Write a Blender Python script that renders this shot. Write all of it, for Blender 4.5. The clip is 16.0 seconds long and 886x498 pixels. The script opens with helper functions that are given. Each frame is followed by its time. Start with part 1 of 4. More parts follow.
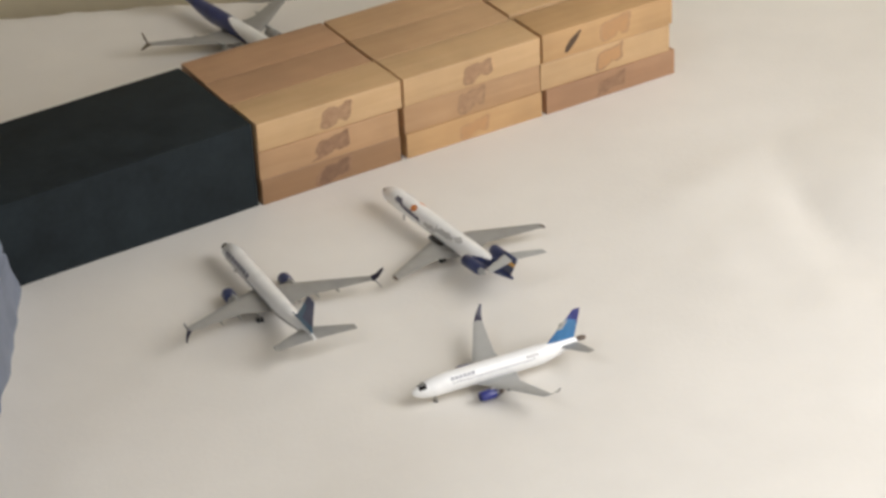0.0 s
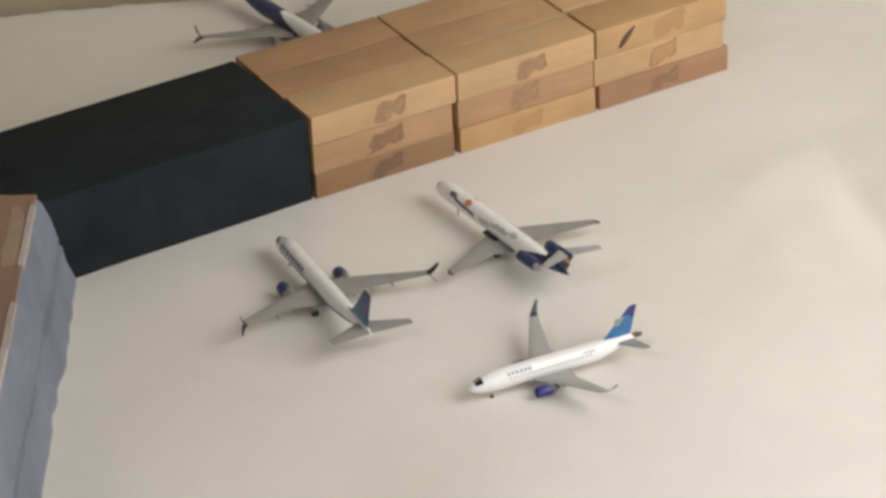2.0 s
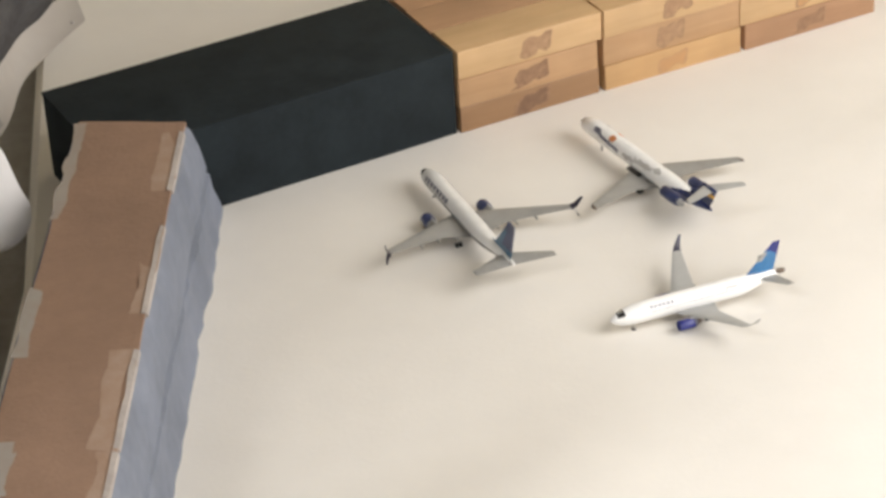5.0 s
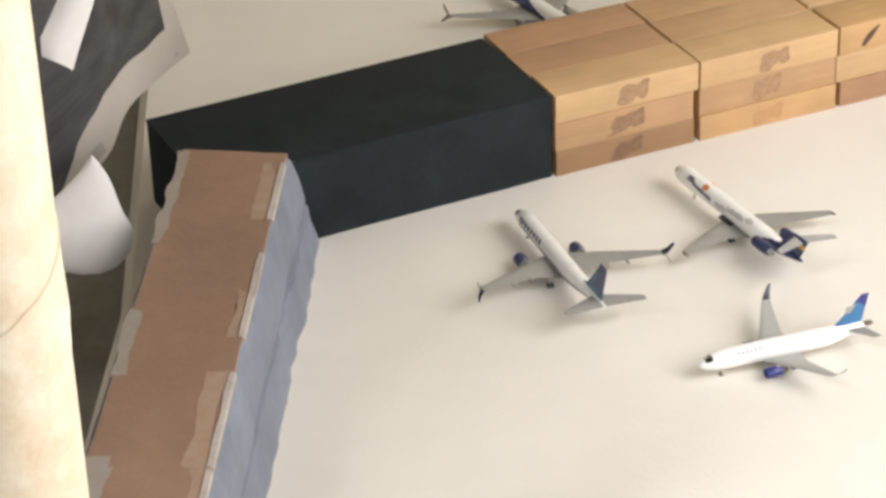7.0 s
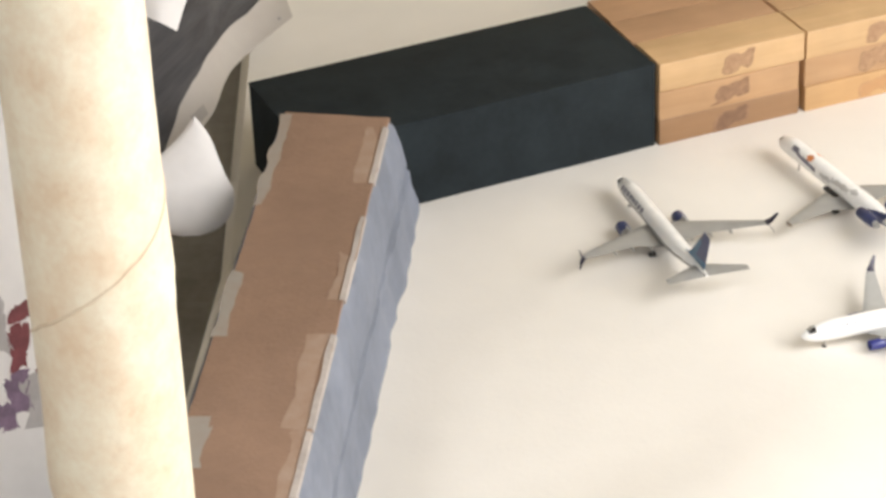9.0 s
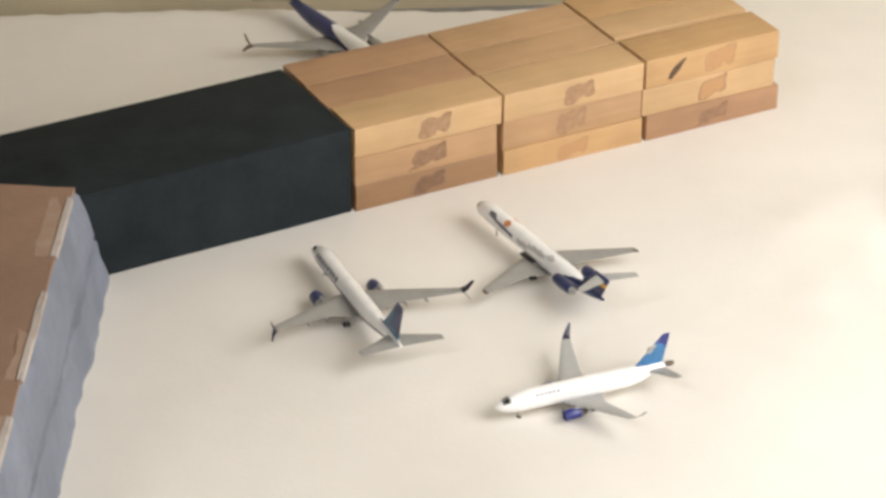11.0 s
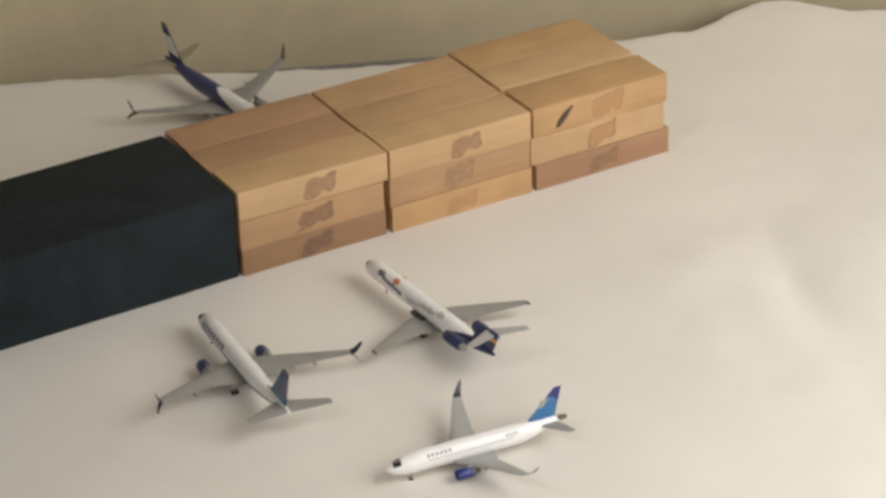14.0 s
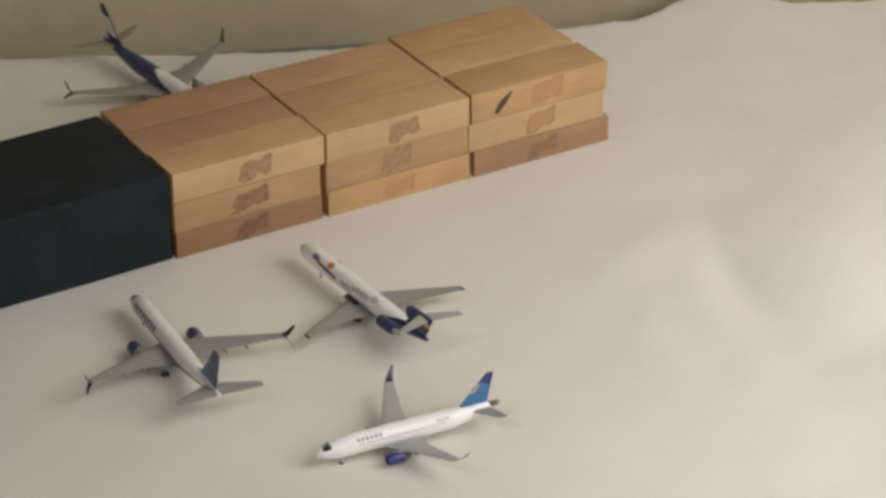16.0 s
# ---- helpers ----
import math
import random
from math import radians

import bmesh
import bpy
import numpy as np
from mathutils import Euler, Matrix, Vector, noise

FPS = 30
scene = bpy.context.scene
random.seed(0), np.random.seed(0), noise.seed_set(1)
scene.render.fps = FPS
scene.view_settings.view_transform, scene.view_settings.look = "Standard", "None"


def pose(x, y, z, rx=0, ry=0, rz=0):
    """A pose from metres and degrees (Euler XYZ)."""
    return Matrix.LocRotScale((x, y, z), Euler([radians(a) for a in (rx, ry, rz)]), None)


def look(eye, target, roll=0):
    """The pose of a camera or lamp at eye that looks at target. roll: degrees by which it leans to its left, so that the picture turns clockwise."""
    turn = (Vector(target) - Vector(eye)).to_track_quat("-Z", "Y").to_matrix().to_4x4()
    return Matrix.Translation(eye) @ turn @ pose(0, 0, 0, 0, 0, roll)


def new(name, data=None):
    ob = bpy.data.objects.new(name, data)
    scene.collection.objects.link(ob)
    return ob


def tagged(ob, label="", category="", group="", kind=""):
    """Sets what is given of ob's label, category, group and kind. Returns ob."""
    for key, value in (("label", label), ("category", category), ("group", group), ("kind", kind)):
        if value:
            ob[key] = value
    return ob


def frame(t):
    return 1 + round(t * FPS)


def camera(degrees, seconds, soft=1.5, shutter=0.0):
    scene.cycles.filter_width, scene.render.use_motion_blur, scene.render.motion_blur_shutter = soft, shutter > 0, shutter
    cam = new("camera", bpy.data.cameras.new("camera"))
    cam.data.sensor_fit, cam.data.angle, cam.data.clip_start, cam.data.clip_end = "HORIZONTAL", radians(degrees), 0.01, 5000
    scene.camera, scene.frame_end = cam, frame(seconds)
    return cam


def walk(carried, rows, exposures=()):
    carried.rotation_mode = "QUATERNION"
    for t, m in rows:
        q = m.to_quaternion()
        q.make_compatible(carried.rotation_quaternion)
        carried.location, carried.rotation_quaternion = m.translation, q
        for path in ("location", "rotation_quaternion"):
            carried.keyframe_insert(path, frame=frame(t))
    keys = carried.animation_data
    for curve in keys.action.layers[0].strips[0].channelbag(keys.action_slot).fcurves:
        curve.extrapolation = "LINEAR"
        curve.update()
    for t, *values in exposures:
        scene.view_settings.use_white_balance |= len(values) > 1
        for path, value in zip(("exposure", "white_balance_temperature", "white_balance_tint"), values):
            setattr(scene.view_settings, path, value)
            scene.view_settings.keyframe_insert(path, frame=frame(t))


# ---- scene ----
cam = camera(19.23, 16.0, soft=3.2)
PATH = [
    (0, (-0.4320, -0.9239, 0.5774), (0.01857, -0.13180, 0.03598), -2.76),
    (0.5, (-0.4371, -0.9157, 0.5788), (0.02948, -0.13423, 0.03540), -2.24),
    (1, (-0.4481, -0.9143, 0.5767), (0.00638, -0.12037, 0.04125), -2.24),
    (1.5, (-0.4410, -0.9186, 0.5798), (-0.00075, -0.12084, 0.03817), -3.02),
    (2, (-0.4424, -0.9168, 0.5784), (-0.00140, -0.12066, 0.03494), -2.65),
    (2.5, (-0.4457, -0.9136, 0.5773), (-0.00755, -0.11480, 0.03553), -2.95),
    (3, (-0.4597, -0.9117, 0.5725), (-0.05927, -0.10536, 0.01289), -2.79),
    (3.2, (-0.4634, -0.9059, 0.5717), (-0.06065, -0.10047, 0.01257), -2.31),
    (5.3, (-0.4530, -0.9270, 0.5718), (-0.06731, -0.11024, 0.01709), -3.70),
    (5.5, (-0.4557, -0.9288, 0.5710), (-0.07451, -0.10987, 0.01640), -3.75),
    (6, (-0.4581, -0.9329, 0.5726), (-0.07473, -0.10867, 0.02743), -3.28),
    (6.5, (-0.4613, -0.9372, 0.5746), (-0.07973, -0.10474, 0.04066), -2.81),
    (7, (-0.4680, -0.9364, 0.5734), (-0.09864, -0.09824, 0.03984), -1.94),
    (7.5, (-0.4784, -0.9339, 0.5699), (-0.13014, -0.08412, 0.04049), -1.66),
    (8, (-0.4770, -0.9346, 0.5681), (-0.12936, -0.08390, 0.03983), -1.31),
    (8.5, (-0.4724, -0.9349, 0.5696), (-0.12835, -0.08371, 0.03970), -1.91),
    (9, (-0.4713, -0.9324, 0.5670), (-0.13770, -0.08371, 0.02652), -2.28),
    (9.5, (-0.4616, -0.9302, 0.5666), (-0.11205, -0.08569, 0.02976), -2.69),
    (10, (-0.4468, -0.9269, 0.5693), (-0.04474, -0.09426, 0.05092), -1.41),
    (10.2, (-0.4440, -0.9255, 0.5690), (-0.04073, -0.10965, 0.05099), -0.72),
    (12.3, (-0.4287, -0.9048, 0.5538), (0.03506, -0.10874, 0.02953), -0.67),
    (12.5, (-0.4215, -0.9034, 0.5571), (0.04589, -0.10194, 0.04438), -1.19),
    (13, (-0.4204, -0.9095, 0.5588), (0.04133, -0.10153, 0.05129), -1.48),
    (13.5, (-0.4204, -0.9158, 0.5577), (0.02663, -0.09910, 0.05104), -1.79),
    (14, (-0.4100, -0.9158, 0.5576), (0.04426, -0.10422, 0.04903), -1.82),
    (14.5, (-0.3987, -0.9156, 0.5562), (0.06179, -0.10741, 0.04800), -2.08),
    (15, (-0.3939, -0.9154, 0.5551), (0.09620, -0.11915, 0.05576), -0.41),
    (15.5, (-0.3958, -0.9180, 0.5538), (0.08524, -0.11992, 0.04850), -0.54),
    (16, (-0.4023, -0.9161, 0.5499), (0.06848, -0.11501, 0.03975), -0.45),
]
EXPOSURES = [
    (0, -0.99, 6350, 10),
    (0.5, -1.32, 6390, 10),
    (1.0, -1.34, 6430, 10),
    (1.5, -0.99, 6470, 10),
    (2.0, -1.09, 6510, 10),
    (2.5, -1.00, 6550, 10),
    (3.2, -0.83, 6550, 10),
    (5.3, -0.64, 6550, 10),
    (6.5, -0.62, 6550, 10),
    (7.0, -0.50, 6536, 10),
    (7.5, -0.30, 6522, 10),
    (9.5, -0.30, 6509, 10),
    (10.2, -0.29, 6550, 10),
    (12.3, -1.18, 6600, 10),
    (13.5, -1.13, 6616, 10),
    (14.5, -1.07, 6630, 10),
    (15.0, -1.17, 6636, 10),
    (15.5, -1.38, 6643, 10),
    (16, -1.38, 6650, 10),
]
walk(cam, [(t, look(eye, target, roll)) for t, eye, target, roll in PATH], EXPOSURES)

# ---- light ----
YAW = -23.0
CU, SU = math.cos(radians(YAW)), math.sin(radians(YAW))


def uv(u, v, z=0.0):
    """From the table's own axes (u along the wall, v towards it) to the world."""
    return Vector((u * CU - v * SU, u * SU + v * CU, z))


TABLE = Matrix.Rotation(radians(YAW), 4, "Z")


world = bpy.data.worlds.new("world")
scene.world = world
world.use_nodes = True
wn = world.node_tree.nodes
sky = wn.new("ShaderNodeTexSky")
sky.sky_type = "NISHITA"
sky.sun_disc = False
sky.sun_elevation = radians(44)
sky.sun_rotation = radians(256)
world.node_tree.links.new(sky.outputs[0], wn["Background"].inputs[0])
wn["Background"].inputs[1].default_value = 0.1

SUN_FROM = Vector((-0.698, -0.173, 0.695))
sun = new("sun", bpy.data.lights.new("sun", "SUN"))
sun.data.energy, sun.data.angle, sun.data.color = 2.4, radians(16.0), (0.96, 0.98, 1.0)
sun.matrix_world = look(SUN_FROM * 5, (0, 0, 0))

# daylight in the south and east window openings
def window_lamp(name, eye, target, w, h, energy, color):
    ob = new(name, bpy.data.lights.new(name, "AREA"))
    ob.data.shape, ob.data.size, ob.data.size_y = "RECTANGLE", w, h
    ob.data.energy, ob.data.color = energy, color
    ob.matrix_world = look(eye, target)


window_lamp("window_light_south", uv(0.40, -1.49, 0.66), uv(0.24, 0.0, 0.10), 0.72, 0.70, 7.2, (1.0, 0.95, 0.88))
window_lamp("window_light_east", uv(0.72, -0.45, 0.54), uv(0.26, -0.20, 0.0), 0.68, 0.66, 13.8, (0.99, 0.96, 0.93))


# ---- materials ----
def mat(name, color, rough=0.5, vary=0.12, scale=60.0, bump=0.0, bscale=None, metal=0.0, tint=None, per_object=0.0, coat=0.0, stretch=(1, 1, 1)):
    """A surface with two scales of colour variation and fine relief."""
    m = bpy.data.materials.new(name)
    m.use_nodes = True
    nt = m.node_tree
    n, link = nt.nodes, nt.links
    b = n["Principled BSDF"]
    tc = n.new("ShaderNodeTexCoord")
    mp = n.new("ShaderNodeMapping")
    mp.inputs["Scale"].default_value = stretch
    link.new(tc.outputs["Object"], mp.inputs[0])
    big, small = n.new("ShaderNodeTexNoise"), n.new("ShaderNodeTexNoise")
    big.inputs["Scale"].default_value, small.inputs["Scale"].default_value = scale, scale * 7
    big.inputs["Detail"].default_value, small.inputs["Detail"].default_value = 4, 5
    link.new(mp.outputs[0], big.inputs["Vector"])
    link.new(mp.outputs[0], small.inputs["Vector"])
    add = n.new("ShaderNodeMath")
    add.operation = "MULTIPLY_ADD"
    add.inputs[1].default_value = 0.4
    link.new(small.outputs["Fac"], add.inputs[0])
    link.new(big.outputs["Fac"], add.inputs[2])
    ramp = n.new("ShaderNodeMapRange")
    ramp.inputs["From Min"].default_value, ramp.inputs["From Max"].default_value = 0.45, 0.95
    link.new(add.outputs[0], ramp.inputs["Value"])
    mix = n.new("ShaderNodeMix")
    mix.data_type = "RGBA"
    dark = tint or tuple(c * (1 - 2 * vary) for c in color)
    mix.inputs["A"].default_value = (*dark, 1)
    mix.inputs["B"].default_value = (*(min(1, c * (1 + vary)) for c in color), 1) if not tint else (*color, 1)
    link.new(ramp.outputs[0], mix.inputs["Factor"])
    out = mix.outputs["Result"]
    if per_object:
        info = n.new("ShaderNodeObjectInfo")
        hsv = n.new("ShaderNodeHueSaturation")
        mr = n.new("ShaderNodeMapRange")
        mr.inputs["To Min"].default_value, mr.inputs["To Max"].default_value = 1 - per_object, 1 + per_object
        link.new(info.outputs["Random"], mr.inputs["Value"])
        link.new(mr.outputs[0], hsv.inputs["Value"])
        link.new(out, hsv.inputs["Color"])
        out = hsv.outputs[0]
    link.new(out, b.inputs["Base Color"])
    b.inputs["Roughness"].default_value, b.inputs["Metallic"].default_value = rough, metal
    b.inputs["Coat Weight"].default_value = coat
    if bump:
        bn = n.new("ShaderNodeTexNoise")
        bn.inputs["Scale"].default_value, bn.inputs["Detail"].default_value = bscale or scale * 10, 6
        link.new(mp.outputs[0], bn.inputs["Vector"])
        bp = n.new("ShaderNodeBump")
        bp.inputs["Strength"].default_value, bp.inputs["Distance"].default_value = 1.0, bump
        link.new(bn.outputs["Fac"], bp.inputs["Height"])
        link.new(bp.outputs[0], b.inputs["Normal"])
    return m


def wood(name, color, streak):
    """Planed softwood: fine grain lines along x over a broad colour drift, a different cut in each block."""
    m = bpy.data.materials.new(name)
    m.use_nodes = True
    nt = m.node_tree
    n, link = nt.nodes, nt.links
    b = n["Principled BSDF"]
    tc, info = n.new("ShaderNodeTexCoord"), n.new("ShaderNodeObjectInfo")
    sh = n.new("ShaderNodeVectorMath")
    sh.operation = "ADD"
    cmb = n.new("ShaderNodeCombineXYZ")
    for k in range(3):
        link.new(info.outputs["Random"], cmb.inputs[k])
    link.new(tc.outputs["Object"], sh.inputs[0])
    link.new(cmb.outputs[0], sh.inputs[1])
    mp = n.new("ShaderNodeMapping")
    mp.inputs["Scale"].default_value = (14, 190, 190)
    link.new(sh.outputs[0], mp.inputs[0])
    grain = n.new("ShaderNodeTexNoise")
    grain.inputs["Scale"].default_value, grain.inputs["Detail"].default_value, grain.inputs["Distortion"].default_value = 1.6, 6, 0.6
    link.new(mp.outputs[0], grain.inputs["Vector"])
    fleck = n.new("ShaderNodeTexNoise")
    fleck.inputs["Scale"].default_value, fleck.inputs["Detail"].default_value = 40, 4
    link.new(sh.outputs[0], fleck.inputs["Vector"])
    ramp = n.new("ShaderNodeMapRange")
    ramp.inputs["From Min"].default_value, ramp.inputs["From Max"].default_value = 0.3, 0.7
    link.new(grain.outputs["Fac"], ramp.inputs["Value"])
    mix = n.new("ShaderNodeMix")
    mix.data_type = "RGBA"
    mix.inputs["A"].default_value, mix.inputs["B"].default_value = (*streak, 1), (*color, 1)
    link.new(ramp.outputs[0], mix.inputs["Factor"])
    hsv = n.new("ShaderNodeHueSaturation")
    mr = n.new("ShaderNodeMapRange")
    mr.inputs["From Min"].default_value, mr.inputs["From Max"].default_value = 0.3, 0.7
    mr.inputs["To Min"].default_value, mr.inputs["To Max"].default_value = 0.9, 1.08
    link.new(fleck.outputs["Fac"], mr.inputs["Value"])
    link.new(mr.outputs[0], hsv.inputs["Value"])
    link.new(mix.outputs["Result"], hsv.inputs["Color"])
    link.new(hsv.outputs[0], b.inputs["Base Color"])
    b.inputs["Roughness"].default_value = 0.5
    bp = n.new("ShaderNodeBump")
    bp.inputs["Strength"].default_value, bp.inputs["Distance"].default_value = 0.6, 0.0002
    link.new(grain.outputs["Fac"], bp.inputs["Height"])
    link.new(bp.outputs[0], b.inputs["Normal"])
    return m


M_CLOTH = mat("white_cloth", (0.82, 0.785, 0.73), 0.9, 0.03, 7, 0.00012, 420)
M_DESK = mat("dark_desk", (0.28, 0.265, 0.245), 0.75, 0.15, 30, 0.0003)
M_WALL = mat("beige_wall", (0.53, 0.455, 0.305), 0.85, 0.08, 9, 0.0003, 160)
M_ROOM = mat("room_paint", (0.78, 0.755, 0.70), 0.9, 0.05, 2)
M_BLACK = mat("black_card", (0.0150, 0.0215, 0.0255), 0.8, 0.2, 45, 0.0002, 900)
M_BLACK.node_tree.nodes["Principled BSDF"].inputs["Specular IOR Level"].default_value = 0.25
WOODS = [
    wood("pale_wood", (0.602, 0.399, 0.214), (0.545, 0.352, 0.179)),
    wood("honey_wood", (0.562, 0.352, 0.171), (0.510, 0.309, 0.144)),
    wood("pink_wood", (0.418, 0.243, 0.137), (0.373, 0.209, 0.116)),
    wood("brown_wood", (0.321, 0.185, 0.096), (0.286, 0.162, 0.081)),
    wood("tan_wood", (0.500, 0.309, 0.167), (0.443, 0.266, 0.137)),
    wood("rosy_tan_wood", (0.448, 0.266, 0.150), (0.403, 0.233, 0.129)),
    wood("sandy_wood", (0.530, 0.337, 0.184), (0.485, 0.299, 0.158)),
]
M_BURN = mat("burnt_stamp", (0.46, 0.29, 0.165), 0.75, 0.38, 330, tint=(0.30, 0.17, 0.095))
M_BURN_EDGE = mat("burnt_stamp_edge", (0.42, 0.265, 0.15), 0.75, 0.38, 330, tint=(0.27, 0.155, 0.085))
M_BURN_DARK = mat("dark_burnt_stamp", (0.36, 0.215, 0.125), 0.75, 0.38, 330, tint=(0.21, 0.115, 0.065))
M_BURN_DEEP = mat("dark_stamp_edge", (0.24, 0.14, 0.08), 0.75, 0.38, 330, tint=(0.16, 0.085, 0.05))
M_BURN_PALE = mat("pale_stamp", (0.52, 0.29, 0.13), 0.75, 0.38, 330, tint=(0.45, 0.265, 0.13))
M_BURN_RIM = mat("pale_stamp_edge", (0.50, 0.31, 0.165), 0.75, 0.38, 330, tint=(0.40, 0.235, 0.12))
M_STROKE = mat("pencil_stroke", (0.10, 0.06, 0.035), 0.7, 0.2, 400)
M_KRAFT = mat("brown_cardboard", (0.305, 0.193, 0.133), 0.85, 0.10, 18, 0.0003, 500, stretch=(1, 1, 1))
M_TORN = mat("torn_tape", (0.40, 0.295, 0.228), 0.85, 0.16, 110, tint=(0.34, 0.222, 0.155))
M_GREYWRAP = mat("worn_edge_paper", (0.335, 0.315, 0.285), 0.8, 0.2, 45, tint=(0.315, 0.255, 0.21))
M_PALEEDGE = mat("pale_folded_paper", (0.42, 0.375, 0.345), 0.8, 0.15, 60)
M_BLUEWRAP = mat("pale_blue_paper", (0.205, 0.228, 0.285), 0.75, 0.14, 22, 0.0010, 70)
M_TUBE = mat("tube_paper", (0.88, 0.82, 0.67), 0.8, 0.16, 60, 0.0006, 120, tint=(0.76, 0.60, 0.43))
M_TUBE_SEAM = mat("tube_seam_paper", (0.76, 0.66, 0.51), 0.85, 0.16, 90, tint=(0.66, 0.52, 0.37))
M_TUBE_IN = mat("tube_inside", (0.10, 0.10, 0.105), 0.9, 0.2, 60)
M_PAPER = mat("white_paper", (0.78, 0.76, 0.755), 0.7, 0.05, 20)
M_GREYPAPER = mat("greyish_white_paper", (0.53, 0.50, 0.465), 0.6, 0.06, 18, tint=(0.47, 0.43, 0.40))
M_PRINT = mat("dark_print", (0.020, 0.020, 0.026), 0.5, 0.3, 4, tint=(0.085, 0.085, 0.095), stretch=(2, 34, 34))
M_STAIN = mat("grey_stain", (0.42, 0.39, 0.37), 0.7, 0.1, 60)
M_RED = mat("dark_red_ink", (0.22, 0.07, 0.08), 0.5, 0.2, 80)
M_PURPLE = mat("purple_ink", (0.24, 0.17, 0.25), 0.5, 0.25, 80)
M_GREYINK = mat("grey_ink", (0.45, 0.43, 0.43), 0.6, 0.1, 80)
M_WHITE = mat("white_enamel", (0.92, 0.92, 0.915), 0.28, 0.03, 200, coat=0.3)
M_OFFWHITE = mat("off_white_enamel", (0.84, 0.84, 0.83), 0.3, 0.04, 200, coat=0.3)
M_GREY = mat("grey_enamel", (0.32, 0.315, 0.30), 0.42, 0.06, 200)
M_DULL = mat("dull_grey_enamel", (0.33, 0.288, 0.20), 0.6, 0.08, 200)
M_LGREY = mat("light_grey_enamel", (0.40, 0.40, 0.39), 0.4, 0.05, 200)
M_PALEGREY = mat("pale_grey_enamel", (0.55, 0.545, 0.53), 0.35, 0.06, 200)
M_NAVY = mat("navy_enamel", (0.025, 0.04, 0.13), 0.3, 0.15, 200, coat=0.3)
M_PNAVY = mat("violet_navy_enamel", (0.018, 0.033, 0.15), 0.3, 0.15, 200, coat=0.3)
M_BLUE = mat("blue_enamel", (0.028, 0.14, 0.26), 0.3, 0.1, 200, coat=0.3)
M_SKY = mat("sky_blue_enamel", (0.05, 0.195, 0.42), 0.3, 0.1, 200, coat=0.3)
M_ROYAL = mat("royal_blue_enamel", (0.027, 0.035, 0.20), 0.3, 0.1, 200, coat=0.3)
M_MID = mat("mid_blue_enamel", (0.028, 0.11, 0.30), 0.3, 0.1, 200, coat=0.3)
M_DARK = mat("dark_glass_paint", (0.03, 0.028, 0.028), 0.25, 0.1, 200)
M_TYRE = mat("tyre_black", (0.03, 0.03, 0.03), 0.7, 0.1, 300)
M_METAL = mat("bare_metal", (0.45, 0.44, 0.43), 0.35, 0.08, 300, metal=0.8)
M_ORANGE = mat("orange_paint", (0.70, 0.26, 0.09), 0.4, 0.1, 300)
M_YELLOW = mat("yellow_paint", (0.75, 0.42, 0.08), 0.4, 0.1, 300)
M_SLATE = mat("slate_paint", (0.17, 0.17, 0.22), 0.4, 0.15, 300)
M_WINGLET = mat("dark_winglet_paint", (0.035, 0.03, 0.06), 0.35, 0.15, 300)
M_TITLE = mat("title_grey", (0.34, 0.34, 0.38), 0.4, 0.1, 300)
M_PALEBROWN = mat("pale_brown_paint", (0.22, 0.17, 0.12), 0.45, 0.15, 300)
M_BROWN = mat("brown_metal", (0.14, 0.10, 0.075), 0.4, 0.15, 300)


# ---- building helpers ----
def part(name, bm, material, parent=None, label="", smooth=True, m=None):
    """Links a bmesh as one mesh object under a thing or a part."""
    bmesh.ops.recalc_face_normals(bm, faces=bm.faces)
    me = bpy.data.meshes.new(name)
    bm.to_mesh(me)
    bm.free()
    for x in material if isinstance(material, (list, tuple)) else [material]:
        me.materials.append(x)
    if smooth:
        me.shade_smooth()
        me.set_sharp_from_angle(angle=radians(38))
    ob = new(name, me)
    if parent:
        ob.parent = parent
    if m:
        ob.matrix_local = m
    return tagged(ob, label)


def thing(name, label, category, m=None, group="", kind=""):
    ob = new(name)
    ob.empty_display_size = 0.01
    if m:
        ob.matrix_basis = m
    return tagged(ob, label, category, group, kind)


def block_bm(lo, hi, bevel=0.0, segments=2):
    bm = bmesh.new()
    bmesh.ops.create_cube(bm, size=1)
    lo, hi = Vector(lo), Vector(hi)
    bmesh.ops.scale(bm, vec=hi - lo, verts=bm.verts)
    bmesh.ops.translate(bm, vec=(lo + hi) / 2, verts=bm.verts)
    if bevel:
        bmesh.ops.bevel(bm, geom=bm.edges[:], offset=bevel, segments=segments, affect="EDGES", profile=0.6)
    return bm


def loft(bm, rings, close=True, cap=True, mats=None):
    """Joins rings of points to a skin. mats(i, k): the material of the face between ring i and i + 1 at place k."""
    rows = [[bm.verts.new(p) for p in ring] for ring in rings]
    n = len(rows[0])
    for i in range(len(rows) - 1):
        for k in range(n if close else n - 1):
            q = (k + 1) % n
            f = bm.faces.new((rows[i][k], rows[i][q], rows[i + 1][q], rows[i + 1][k]))
            if mats:
                f.material_index = mats(i, k)
    if cap:
        a, b = bm.faces.new(rows[0]), bm.faces.new(rows[-1])
        if mats:
            a.material_index, b.material_index = mats(0, 0), mats(len(rows) - 2, 0)
    return bm


def lathe(bm, profile, axis_z, y=0.0, n=20):
    """Spins (s, r) pairs round a line along -x at the height axis_z."""
    rings = [[(-s, y + r * math.cos(a), axis_z + r * math.sin(a)) for a in [2 * math.pi * k / n for k in range(n)]] for s, r in profile]
    return loft(bm, rings)


